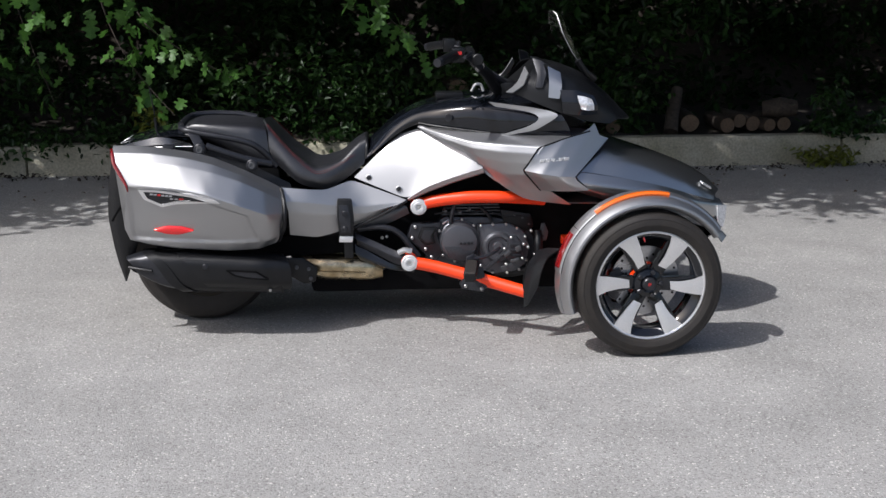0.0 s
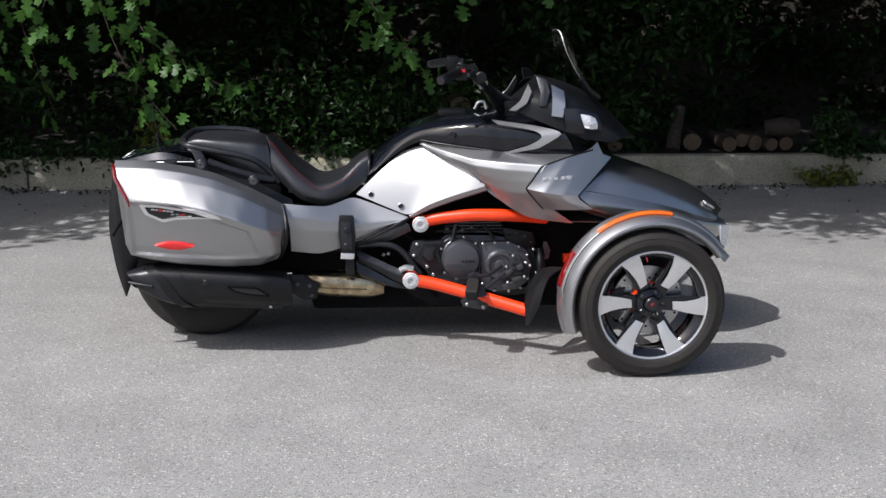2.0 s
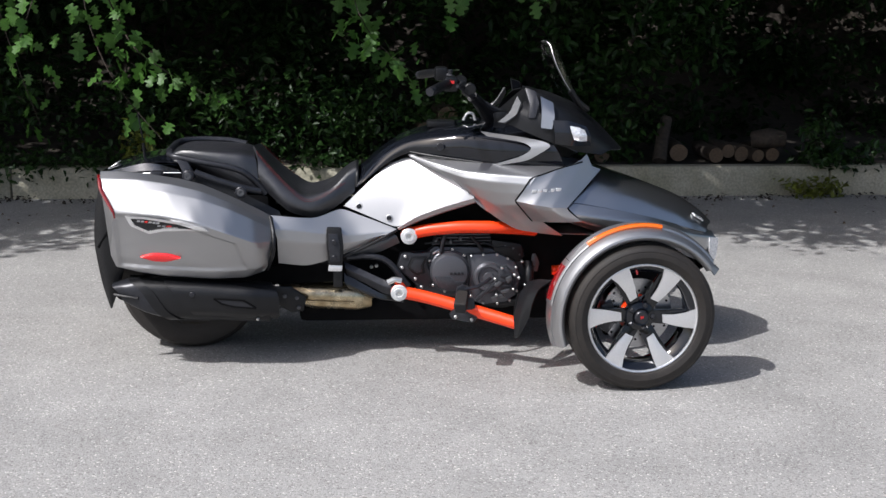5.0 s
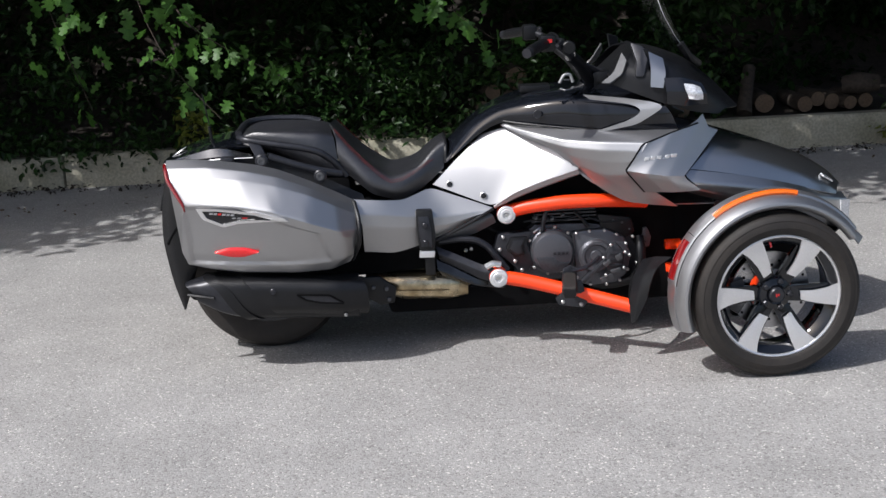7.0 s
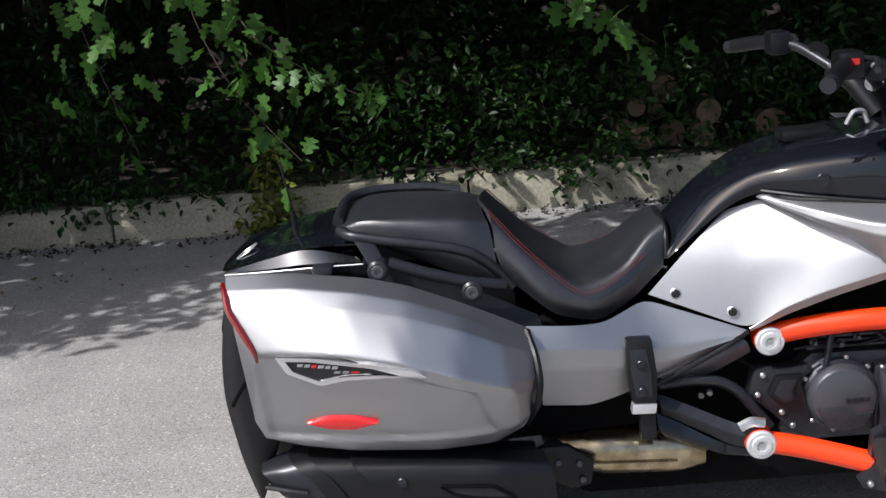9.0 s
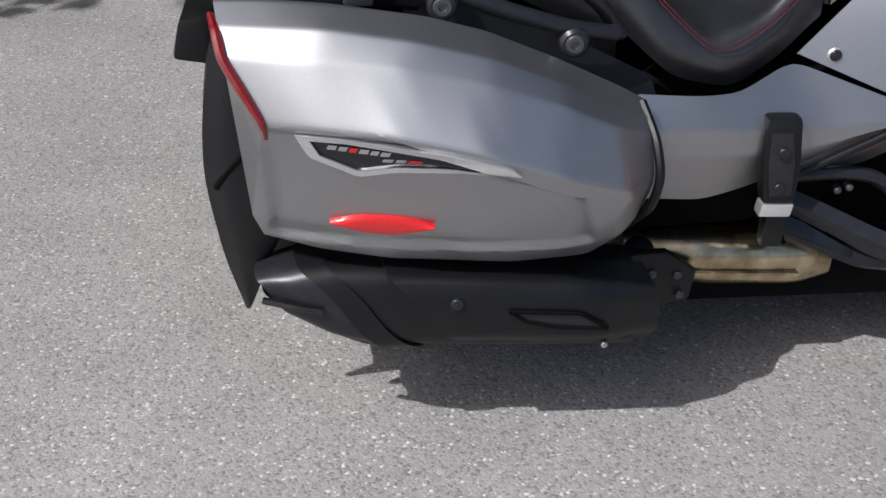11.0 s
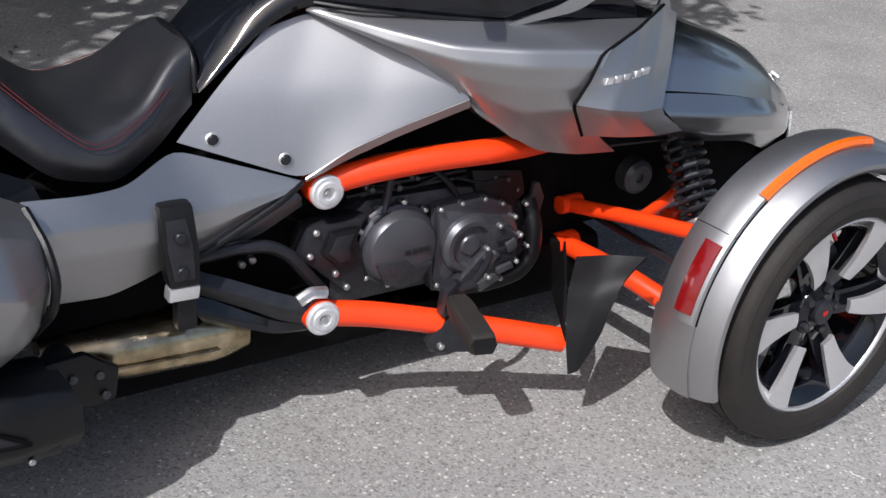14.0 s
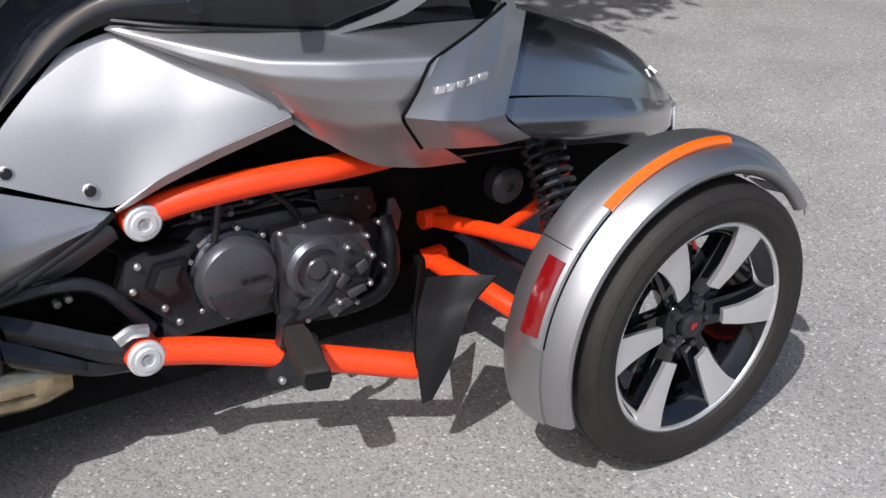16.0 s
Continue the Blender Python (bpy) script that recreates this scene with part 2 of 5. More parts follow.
def slab(outline, depth):
    """An outline of (x, y, z) points, thickened across the machine by depth."""
    n = len(outline)
    v = [tuple(p) for p in outline] + [(x, y + depth, z) for x, y, z in outline]
    f = [tuple(range(n)), tuple(range(2 * n - 1, n - 1, -1))]
    f += [(i, (i + 1) % n, n + (i + 1) % n, n + i) for i in range(n)]
    return v, f


def box(x0, x1, y0, y1, z0, z1):
    return plate([(x0, z0), (x1, z0), (x1, z1), (x0, z1)], y0, y1)


# ---- ground, kerb, bank ----
def grid_sheet(x0, x1, y0, y1, nx, ny, height):
    xs, ys = np.linspace(x0, x1, nx), np.linspace(y0, y1, ny)
    v = [(x, y, height(x, y)) for y in ys for x in xs]
    f = [(j * nx + i, j * nx + i + 1, (j + 1) * nx + i + 1, (j + 1) * nx + i) for j in range(ny - 1) for i in range(nx - 1)]
    return v, f


KERB_Y = 3.55
tagged(part("ground", ([(-150, -150, 0), (150, -150, 0), (150, 150, 0), (-150, 150, 0)], [(0, 1, 2, 3)]), ASPHALT),
       "worn grey asphalt with pale stone chippings", "asphalt", kind="structure")
tagged(part("bank", grid_sheet(-14, 14, KERB_Y + 0.16, 9.5, 90, 40,
                               lambda x, y: 0.20 + 0.12 * noise.noise(Vector((x * 1.7, y * 1.7, 3))) * min(1, (y - KERB_Y) / 1.2)
                               + max(0, y - 5.0) ** 1.5 * 0.55), SOIL),
       "dark leaf-littered soil bank behind the kerb", "soil", kind="structure")
kerb = new("kerb")
tagged(kerb, "weathered grey concrete kerb stones with stained joints", "kerb", kind="structure")
for i in range(-7, 7):
    h = 0.218 + 0.006 * math.sin(i * 2.3)
    stone = plate([(KERB_Y + 0.03, h), (KERB_Y + 0.17, h - 0.004), (KERB_Y + 0.17, -0.05), (KERB_Y, -0.05), (KERB_Y + 0.004, h - 0.05)], 0, 1.988)
    shape = ([(i * 2.0 + 1.3 + y, x, z) for x, y, z in stone[0]], stone[1])
    part("kerb_stone", shape, KERB, kerb, bevel=0.012)


# ---- the three-wheeled motorcycle ----
bike = tagged(new("three_wheeled_motorcycle"),
              "silver and black three-wheeled touring motorcycle with orange frame tubes", "motorcycle")
bike.scale, bike.location = (1.008, 1.0, 1.005), (-0.0068, 0.0, 0.0)
WHEEL = Vector((0.858, -0.66, 0.283))
STEER = 3.0


def screw(centre, r, parent, mat=BOLT, depth=0.008, side=1, name="screw"):
    c = (centre[0], centre[1] * side, centre[2])
    s = join(disc(r, 0.006 * side, -depth * side, c, 14), disc(r * 0.45, -depth * side * 0.8, -depth * side - 0.0012 * side, c, 6, 0.0004))
    return part(name, s, mat, parent)


def front_wheel(side):
    m = Matrix.Translation((WHEEL.x, WHEEL.y * side, WHEEL.z)) @ Matrix.Rotation(radians(STEER), 4, "Z")
    if side < 0:
        m = m @ Matrix.Diagonal((1, -1, 1, 1))
    put = lambda s: moved(s, m)
    rim = part("front_wheel", put(lathe([(0.196, 0.07), (0.19, 0.02), (0.178, -0.02), (0.176, -0.035), (0.192, -0.056), (0.203, -0.062)], 64)), GLOSS, bike,
               "front wheel with six machined alloy spokes")
    part("rim_ring", put(lathe([(0.203, -0.060), (0.2045, -0.067), (0.209, -0.069), (0.2135, -0.067), (0.214, -0.058)], 72)), ALLOY, rim, "bright machined rim edge")
    tyre = [(0.196, 0.074), (0.212, 0.082), (0.235, 0.086), (0.262, 0.082), (0.277, 0.070), (0.2815, 0.050), (0.283, 0.035), (0.2785, 0.034), (0.2785, 0.030),
            (0.2835, 0.029), (0.2845, 0.004), (0.279, 0.003), (0.279, -0.001), (0.2845, -0.002), (0.2835, -0.029), (0.2785, -0.030), (0.2785, -0.034),
            (0.283, -0.035), (0.2815, -0.050), (0.277, -0.066), (0.271, -0.0745), (0.262, -0.079), (0.258, -0.0785), (0.256, -0.0795), (0.238, -0.082), (0.2365, -0.0812),
            (0.222, -0.079), (0.215, -0.074), (0.213, -0.066), (0.196, -0.05)]
    part("tyre", put(lathe(tyre, 96)), RUBBER, rim, "dusty black low-profile tyre")
    for i in range(6):
        t = Matrix.Rotation(radians(60 * i + 3), 4, "Y")
        # dark arm below, bright curved blade above
        arm = [(0.030, -0.020, -0.028), (0.204, -0.044, -0.030), (0.204, -0.044, 0.040), (0.030, -0.020, 0.024)]
        v = [(x, y, z) for x, y, z in arm] + [(x, y + 0.035, z * 0.8) for x, y, z in arm]
        dark = (v, [(0, 1, 2, 3), (7, 6, 5, 4), (0, 4, 5, 1), (1, 5, 6, 2), (2, 6, 7, 3), (3, 7, 4, 0)])
        part("spoke", put(moved(dark, t)), GLOSS, rim, "gloss black spoke arm", bevel=0.004)
        blade = skin([[(0.082, -0.049, -0.017), (0.12, -0.056, -0.025), (0.168, -0.062, -0.031), (0.2065, -0.065, -0.034)],
                      [(0.080, -0.051, 0.000), (0.12, -0.058, -0.004), (0.168, -0.064, 0.000), (0.2085, -0.0665, 0.004)],
                      [(0.078, -0.049, 0.014), (0.12, -0.056, 0.016), (0.168, -0.062, 0.027), (0.2065, -0.065, 0.046)]], 14, 7, 1, 1)
        part("spoke_face", put(moved(blade, t)), ALLOY, rim, "brushed alloy spoke face", thick=0.010, bevel=0.0)
        nut = Matrix.Rotation(radians(72 * i), 4, "Y")
        if i < 5:
            part("lug_nut", put(moved(disc(0.0095, -0.02, -0.046, (0.046, 0, 0), 6, 0.003), nut)), SATIN, rim)
    part("hub", put(lathe([(0.060, 0.0), (0.060, -0.018), (0.054, -0.030), (0.034, -0.038), (0.030, -0.036), (0.0, -0.036)], 32)), GLOSS, rim)
    part("hub_cap", put(disc(0.026, -0.03, -0.052, n=28, soft=0.004)), SATIN, rim, "black centre cap with a red mark")
    part("cap_mark", put(join(box(-0.006, -0.002, -0.0535, -0.052, -0.005, 0.006), box(0.001, 0.005, -0.0535, -0.052, -0.002, 0.006))), RED_MARK, rim)
    part("brake_disc", put(lathe([(0.075, 0.028), (0.135, 0.028), (0.135, 0.020), (0.075, 0.020), (0.075, 0.028)], 48)), DISC, rim, "drilled steel brake disc")
    for hole in [moved(disc(0.005, 0.021, 0.0185, (0.088 + 0.017 * (i % 3), 0, 0), 8, 0.0005), Matrix.Rotation(radians(13 * i), 4, "Y")) for i in range(27)]:
        part("disc_hole", put(hole), DARK, rim)
    cal = slab([(-0.10, 0.0, 0.055), (-0.145, 0.0, 0.04), (-0.15, 0.0, -0.05), (-0.115, 0.0, -0.075), (-0.085, 0.0, -0.03)], 0.05)
    part("brake_caliper", put(cal), SATIN, rim, "cast grey brake caliper", bevel=0.008)
    part("valve", put(moved(tube([(0.192, -0.045, 0), (0.172, -0.056, 0)], 0.004, 8), Matrix.Rotation(radians(-99), 4, "Y"))), RED_LENS, rim)
    return m


def fender(side, m):
    put = lambda s: moved(s, m)
    def sweep(profile, a0, a1, n=48, taper=0.0):
        return lathe(profile, n, (0, 0, 0), a0, a1)
    outer = sweep([(0.297, -0.050), (0.303, -0.062), (0.312, -0.068), (0.320, -0.066), (0.329, -0.052), (0.336, -0.034), (0.3395, -0.020)], 36, 199)
    fd = part("front_fender", put(outer), SILVER, bike, "silver front fender with amber and red reflectors", thick=0.004)
    crown = sweep([(0.3395, -0.020), (0.346, -0.016), (0.351, -0.004), (0.353, 0.02), (0.350, 0.055), (0.341, 0.080), (0.322, 0.094)], 36, 172, 60)
    part("fender_crown", put(crown), SILVER, fd, "silver fender crown", thick=0.004, angle=22)
    flap = sweep([(0.3395, -0.020), (0.343, 0.0), (0.344, 0.03), (0.341, 0.06), (0.332, 0.088)], 172, 199)
    part("fender_tail", put(flap), SILVER, fd, thick=0.004)
    seam = sweep([(0.3392, -0.0217), (0.3408, -0.0205), (0.3418, -0.0192)], 127, 172, 24)
    part("fender_seam", put(seam), DARK, fd)
    joint = sweep([(0.3425, -0.020), (0.3515, -0.004), (0.3535, 0.02), (0.3505, 0.055), (0.3415, 0.080)], 141.85, 142.15, 1)
    part("crown_joint", put(joint), DARK, fd, "dark joint line across the crown")
    amber = sweep([(0.339, -0.020), (0.346, -0.0235), (0.354, -0.018), (0.356, -0.008), (0.350, -0.002)], 78, 127, 28)
    part("amber_reflector", put(amber), AMBER, fd, "long amber side marker", thick=0.003)
    red = sweep([(0.343, -0.012), (0.352, -0.008), (0.358, 0.008), (0.359, 0.026), (0.350, 0.032)], 146, 169, 14)
    part("red_reflector", put(red), DARK_RED, fd, "dark red rear reflector", thick=0.003)
    tip = skin([[(0.252, -0.066, 0.184), (0.272, -0.056, 0.160)], [(0.274, -0.034, 0.198), (0.294, -0.030, 0.172)], [(0.287, 0.0, 0.196), (0.312, 0.0, 0.172)],
                [(0.272, 0.09, 0.187), (0.300, 0.07, 0.165)]], 4, 10, 0, 1)
    part("fender_tip", put(tip), SILVER, fd, thick=0.004)
    stay = tube([(-0.02, 0.08, 0.33), (-0.05, 0.12, 0.24), (-0.03, 0.13, 0.05)], 0.012, 8)
    part("fender_stay", put(stay), SATIN, fd)
    return fd


for side in (1, -1):
    wm = front_wheel(side)
    fender(side, wm)


def suspension(side):
    put = lambda s: flip(s, side)
    for pts, r in (([(0.632, -0.17, 0.338), (0.650, -0.34, 0.378), (0.68, -0.56, 0.42)], 0.0165),
                   ([(0.95, -0.17, 0.375), (0.80, -0.31, 0.392), (0.665, -0.36, 0.382)], 0.013),
                   ([(0.630, -0.17, 0.241), (0.635, -0.36, 0.258), (0.70, -0.57, 0.21)], 0.022),
                   ([(0.96, -0.17, 0.245), (0.88, -0.38, 0.25), (0.80, -0.57, 0.20)], 0.020)):
        arm = part("control_arm", put(tube(pts, r, 14)), ORANGE, bike, "orange powder-coated suspension arm")
        p = pts[0]
        part("bushing", put(tube([(p[0] - 0.028, p[1] + 0.012, p[2]), (p[0] + 0.028, p[1] + 0.012, p[2])], r * 1.25, 12)), ORANGE, arm)
    top, low = Vector((0.800, -0.27, 0.56)), Vector((0.780, -0.44, 0.35))
    shock = part("shock_absorber", put(tube([top, low], 0.019, 14)), SATIN, bike, "black coil-over shock absorber")
    coil = []
    axis = low - top
    a = axis.normalized().orthogonal()
    b = axis.normalized().cross(a)
    for i in range(90):
        t = i / 89
        w = 2 * math.pi * 9 * t
        coil.append(tuple(top + axis * (0.12 + 0.74 * t) + 0.031 * (math.cos(w) * a + math.sin(w) * b)))
    part("spring", put(tube(coil, 0.0062, 7, 1, 0)), SATIN, shock, "black coil spring")
    part("spring_seat", put(tube([top + axis * 0.86, top + axis * 0.89], 0.042, 18)), BOLT, shock)
    part("tie_rod", put(tube([(0.70, -0.15, 0.30), (0.70, -0.55, 0.31)], 0.009, 10)), SATIN, bike)
    part("horn", put(lathe([(0.0, -0.172), (0.010, -0.172), (0.012, -0.178), (0.030, -0.180), (0.040, -0.172), (0.042, -0.14), (0.0, -0.14)], 28, (0.812, 0, 0.375))), STRUT, bike, "round black horn")
    part("steering_knuckle", put(box(0.74, 0.80, -0.60, -0.55, 0.18, 0.44)), DARK, bike, bevel=0.012)


for side in (1, -1):
    suspension(side)


# body panels of one flank
def flank(side):
    put = lambda s: flip(s, side)
    pn = part("side_panel", put(skin([
        [(-0.068, -0.112, 0.790), (0.018, -0.120, 0.814), (0.128, -0.182, 0.782), (0.240, -0.262, 0.742)],
        [(-0.171, -0.144, 0.704), (-0.050, -0.178, 0.690), (0.093, -0.222, 0.690), (0.255, -0.280, 0.705)],
        [(-0.260, -0.168, 0.620), (-0.046, -0.230, 0.538), (0.036, -0.246, 0.590), (0.127, -0.264, 0.627), (0.260, -0.290, 0.672)]], 40, 24, 4, 4)), SILVER, bike,
        "large silver side panel with two screws", thick=0.005)
    part("panel_edge", put(skin([
        [(-0.044, -0.231, 0.540), (0.036, -0.247, 0.590), (0.127, -0.265, 0.627), (0.260, -0.291, 0.672)],
        [(-0.040, -0.222, 0.531), (0.043, -0.240, 0.573), (0.133, -0.258, 0.609), (0.266, -0.284, 0.655)],
        [(-0.036, -0.200, 0.525), (0.048, -0.218, 0.566), (0.138, -0.236, 0.602), (0.270, -0.262, 0.648)]], 30, 7, 2, 0)), SILVER, pn, "bevelled lower panel edge", thick=0.003)
    for c in ((-0.199, -0.179, 0.620), (-0.078, -0.219, 0.578)):
        screw(c, 0.0105, pn, SATIN, 0.006, side)
        part("washer", put(disc(0.0125, 0.003, -0.003, c, 18, 0.001)), ALLOY, pn)
    part("lower_side_panel", put(skin([
        [(-0.550, -0.275, 0.602), (-0.447, -0.265, 0.590), (-0.372, -0.238, 0.582), (-0.272, -0.182, 0.613), (-0.044, -0.220, 0.531)],
        [(-0.535, -0.304, 0.552), (-0.440, -0.286, 0.540), (-0.332, -0.262, 0.522), (-0.220, -0.232, 0.508), (-0.060, -0.226, 0.524)],
        [(-0.524, -0.303, 0.510), (-0.432, -0.284, 0.492), (-0.332, -0.262, 0.482), (-0.220, -0.235, 0.480), (-0.080, -0.230, 0.515)],
        [(-0.524, -0.255, 0.401), (-0.412, -0.238, 0.385), (-0.336, -0.228, 0.402), (-0.221, -0.222, 0.446), (-0.095, -0.226, 0.508)]], 30, 25, 2, 0)), SILVER, bike,
        "silver panel under the rider seat", thick=0.005)
    part("lower_edge", put(tube([(-0.30, -0.240, 0.408), (-0.221, -0.236, 0.440), (-0.15, -0.234, 0.474), (-0.09, -0.236, 0.505), (-0.045, -0.218, 0.527)], 0.006, 8)), PLASTIC, bike)
    cw = part("front_cowl", put(skin([
        [(0.010, -0.138, 0.828), (0.149, -0.206, 0.820), (0.333, -0.276, 0.810), (0.482, -0.300, 0.803), (0.640, -0.325, 0.800)],
        [(0.002, -0.130, 0.822), (0.105, -0.232, 0.803), (0.205, -0.312, 0.783), (0.330, -0.366, 0.778), (0.490, -0.402, 0.772)],
        [(0.002, -0.130, 0.819), (0.108, -0.242, 0.784), (0.214, -0.324, 0.757), (0.330, -0.376, 0.747), (0.470, -0.409, 0.742)],
        [(0.012, -0.128, 0.813), (0.120, -0.236, 0.769), (0.234, -0.320, 0.724), (0.335, -0.364, 0.705), (0.440, -0.402, 0.704)],
        [(0.044, -0.140, 0.803), (0.142, -0.212, 0.762), (0.252, -0.306, 0.690), (0.340, -0.338, 0.648), (0.430, -0.386, 0.655)],
        [(0.110, -0.170, 0.782), (0.220, -0.250, 0.736), (0.268, -0.288, 0.658), (0.350, -0.292, 0.590), (0.425, -0.298, 0.545), (0.510, -0.318, 0.532), (0.62, -0.300, 0.515)]], 48, 51, 3, 2)), SILVER, bike,
        "silver front cowl flowing into the air scoop", thick=0.005, angle=40)
    part("cowl_underside", put(skin([[(0.260, -0.245, 0.668), (0.350, -0.256, 0.596), (0.430, -0.268, 0.538), (0.60, -0.275, 0.520), (0.80, -0.30, 0.52)],
                                     [(0.243, -0.15, 0.665), (0.361, -0.14, 0.585), (0.430, -0.14, 0.540), (0.60, -0.14, 0.53), (0.80, -0.14, 0.53)]], 20, 6, 2, 0)), GRAPHITE, cw, thick=0.004)
    sc = part("air_scoop", put(skin([
        [(0.476, -0.402, 0.767), (0.585, -0.372, 0.797), (0.690, -0.310, 0.816), (0.775, -0.258, 0.780)],
        [(0.4455, -0.413, 0.723), (0.5325, -0.412, 0.7325), (0.620, -0.384, 0.7365), (0.6945, -0.347, 0.7165)],
        [(0.415, -0.414, 0.679), (0.480, -0.437, 0.668), (0.550, -0.441, 0.657), (0.614, -0.428, 0.653)],
        [(0.424, -0.404, 0.665), (0.488, -0.430, 0.652), (0.556, -0.437, 0.642), (0.622, -0.428, 0.638)],
        [(0.490, -0.354, 0.587), (0.550, -0.396, 0.590), (0.610, -0.424, 0.594), (0.672, -0.432, 0.599)]], 24, 25, 0, 0)), SILVER, bike,
        "silver air scoop with raised pale marks and a dark mouth", thick=0.006, angle=18)
    # raised mark on the scoop, as plain bars
    x = 0.474
    for w, h in ((0.017, 0.016), (0.016, 0.016), (0.017, 0.016), (0.007, 0.004), (0.016, 0.016), (0.022, 0.016)):
        q = (x - 0.474) / 0.13
        b = moved(plate([(0, 0), (w, 0), (w + 0.004, h * 0.8), (0.004, h * 0.8)], 0, 0.006), Matrix.Translation((x, -0.4205 + 0.026 * q * q, 0.712 + 0.004 * q)) @ Matrix.Rotation(radians(16 * q), 4, "Z"))
        part("raised_mark", put(b), ALLOY, sc, bevel=0.0012)
        x += w + 0.0045
    # Near-black lining stands in for the dark inside of the mouth.
    part("scoop_mouth", put(skin([[(0.768, -0.260, 0.774), (0.696, -0.342, 0.712), (0.612, -0.422, 0.652), (0.664, -0.425, 0.602)],
                                  [(0.74, -0.22, 0.770), (0.672, -0.30, 0.712), (0.600, -0.37, 0.655), (0.63, -0.38, 0.605)]], 18, 6, 0, 0)), DARK, sc, thick=0.004)
    # Near-black tube puts in the shadow line behind the scoop.
    part("scoop_gap_shade", put(tube([(0.690, -0.308, 0.817), (0.580, -0.370, 0.797), (0.472, -0.402, 0.766), (0.442, -0.411, 0.722), (0.411, -0.411, 0.679), (0.424, -0.400, 0.662), (0.488, -0.350, 0.587)], 0.0035, 6, 40, 0)), DARK, sc, "dark tube for the shaded gap behind the scoop")
    part("scoop_fin", put(slab([(0.640, -0.338, 0.806), (0.735, -0.282, 0.796), (0.712, -0.285, 0.846), (0.690, -0.300, 0.828)], 0.006)), SILVER, sc)
    ns = part("nose_side", put(skin([
        [(0.600, -0.380, 0.668), (0.700, -0.375, 0.655), (0.861, -0.362, 0.625), (1.007, -0.332, 0.588), (1.160, -0.235, 0.530), (1.285, -0.125, 0.497)],
        [(0.600, -0.400, 0.632), (0.660, -0.410, 0.625), (0.835, -0.405, 0.598), (1.000, -0.370, 0.565), (1.165, -0.258, 0.505), (1.300, -0.145, 0.470)],
        [(0.640, -0.405, 0.600), (0.805, -0.405, 0.560), (0.997, -0.365, 0.530), (1.170, -0.258, 0.460), (1.300, -0.150, 0.415)],
        [(0.640, -0.330, 0.575), (0.805, -0.330, 0.520), (0.997, -0.290, 0.480), (1.170, -0.200, 0.400), (1.280, -0.10, 0.350)]], 28, 16, 4, 1)), GRAPHITE, bike,
        "dark grey lower nose panel", thick=0.005)
    part("nose_lamp", put(skin([[(1.262, -0.186, 0.478), (1.312, -0.142, 0.470)], [(1.262, -0.190, 0.425), (1.306, -0.150, 0.40)], [(1.270, -0.184, 0.395), (1.296, -0.155, 0.375)]], 8, 8, 0, 1)), CLEAR, ns, "clear position lamp", thick=0.006)
    return pn


for side in (1, -1):
    flank(side)

# hood, tank, tail, seats: whole across the machine
hood = part("hood", skin(sym([
    [(0.770, 0, 0.775), (0.902, 0, 0.724), (1.036, 0, 0.680), (1.160, 0, 0.634), (1.261, 0, 0.572), (1.312, 0, 0.519)],
    [(0.740, -0.14, 0.776), (0.880, -0.14, 0.728), (1.010, -0.13, 0.684), (1.140, -0.11, 0.634), (1.245, -0.085, 0.570), (1.295, -0.07, 0.519)],
    [(0.640, -0.26, 0.764), (0.715, -0.25, 0.752), (0.861, -0.24, 0.718), (0.984, -0.22, 0.675), (1.111, -0.19, 0.621), (1.220, -0.15, 0.557), (1.268, -0.12, 0.519)],
    [(0.600, -0.335, 0.722), (0.690, -0.325, 0.708), (0.838, -0.315, 0.684), (0.960, -0.29, 0.648), (1.095, -0.255, 0.596), (1.200, -0.205, 0.542), (1.255, -0.16, 0.512)],
    [(0.588, -0.372, 0.670), (0.670, -0.362, 0.660), (0.818, -0.352, 0.632), (0.940, -0.326, 0.601), (1.083, -0.284, 0.557), (1.187, -0.234, 0.521), (1.242, -0.184, 0.503)]]), 34, 34, 4, 2), GRAPHITE, bike,
    "dark grey metallic hood over the front trunk", thick=0.005)
for side in (1, -1):
    part("hood_lamp", flip(skin([[(1.19, -0.165, 0.582), (1.235, -0.14, 0.555)], [(1.195, -0.185, 0.574), (1.24, -0.155, 0.547)]], 6, 4, 0, 0), side), CLEAR, hood, "small clear lamp", thick=0.006)
part("bumper", skin(sym([[(1.29, 0, 0.50), (1.335, 0, 0.44), (1.33, 0, 0.37), (1.24, 0, 0.30)], [(1.268, -0.09, 0.50), (1.325, -0.10, 0.44), (1.318, -0.10, 0.37), (1.23, -0.09, 0.30)],
                         [(1.24, -0.15, 0.49), (1.29, -0.165, 0.43), (1.285, -0.165, 0.37), (1.21, -0.14, 0.31)]]), 12, 16, 2, 2), PLASTIC, bike, "black front bumper", thick=0.006)
# Near-black block added to fill the unseen inside of the nose.
part("nose_filler", box(0.62, 1.23, -0.135, 0.135, 0.26, 0.56), DARK, bike, bevel=0.03)

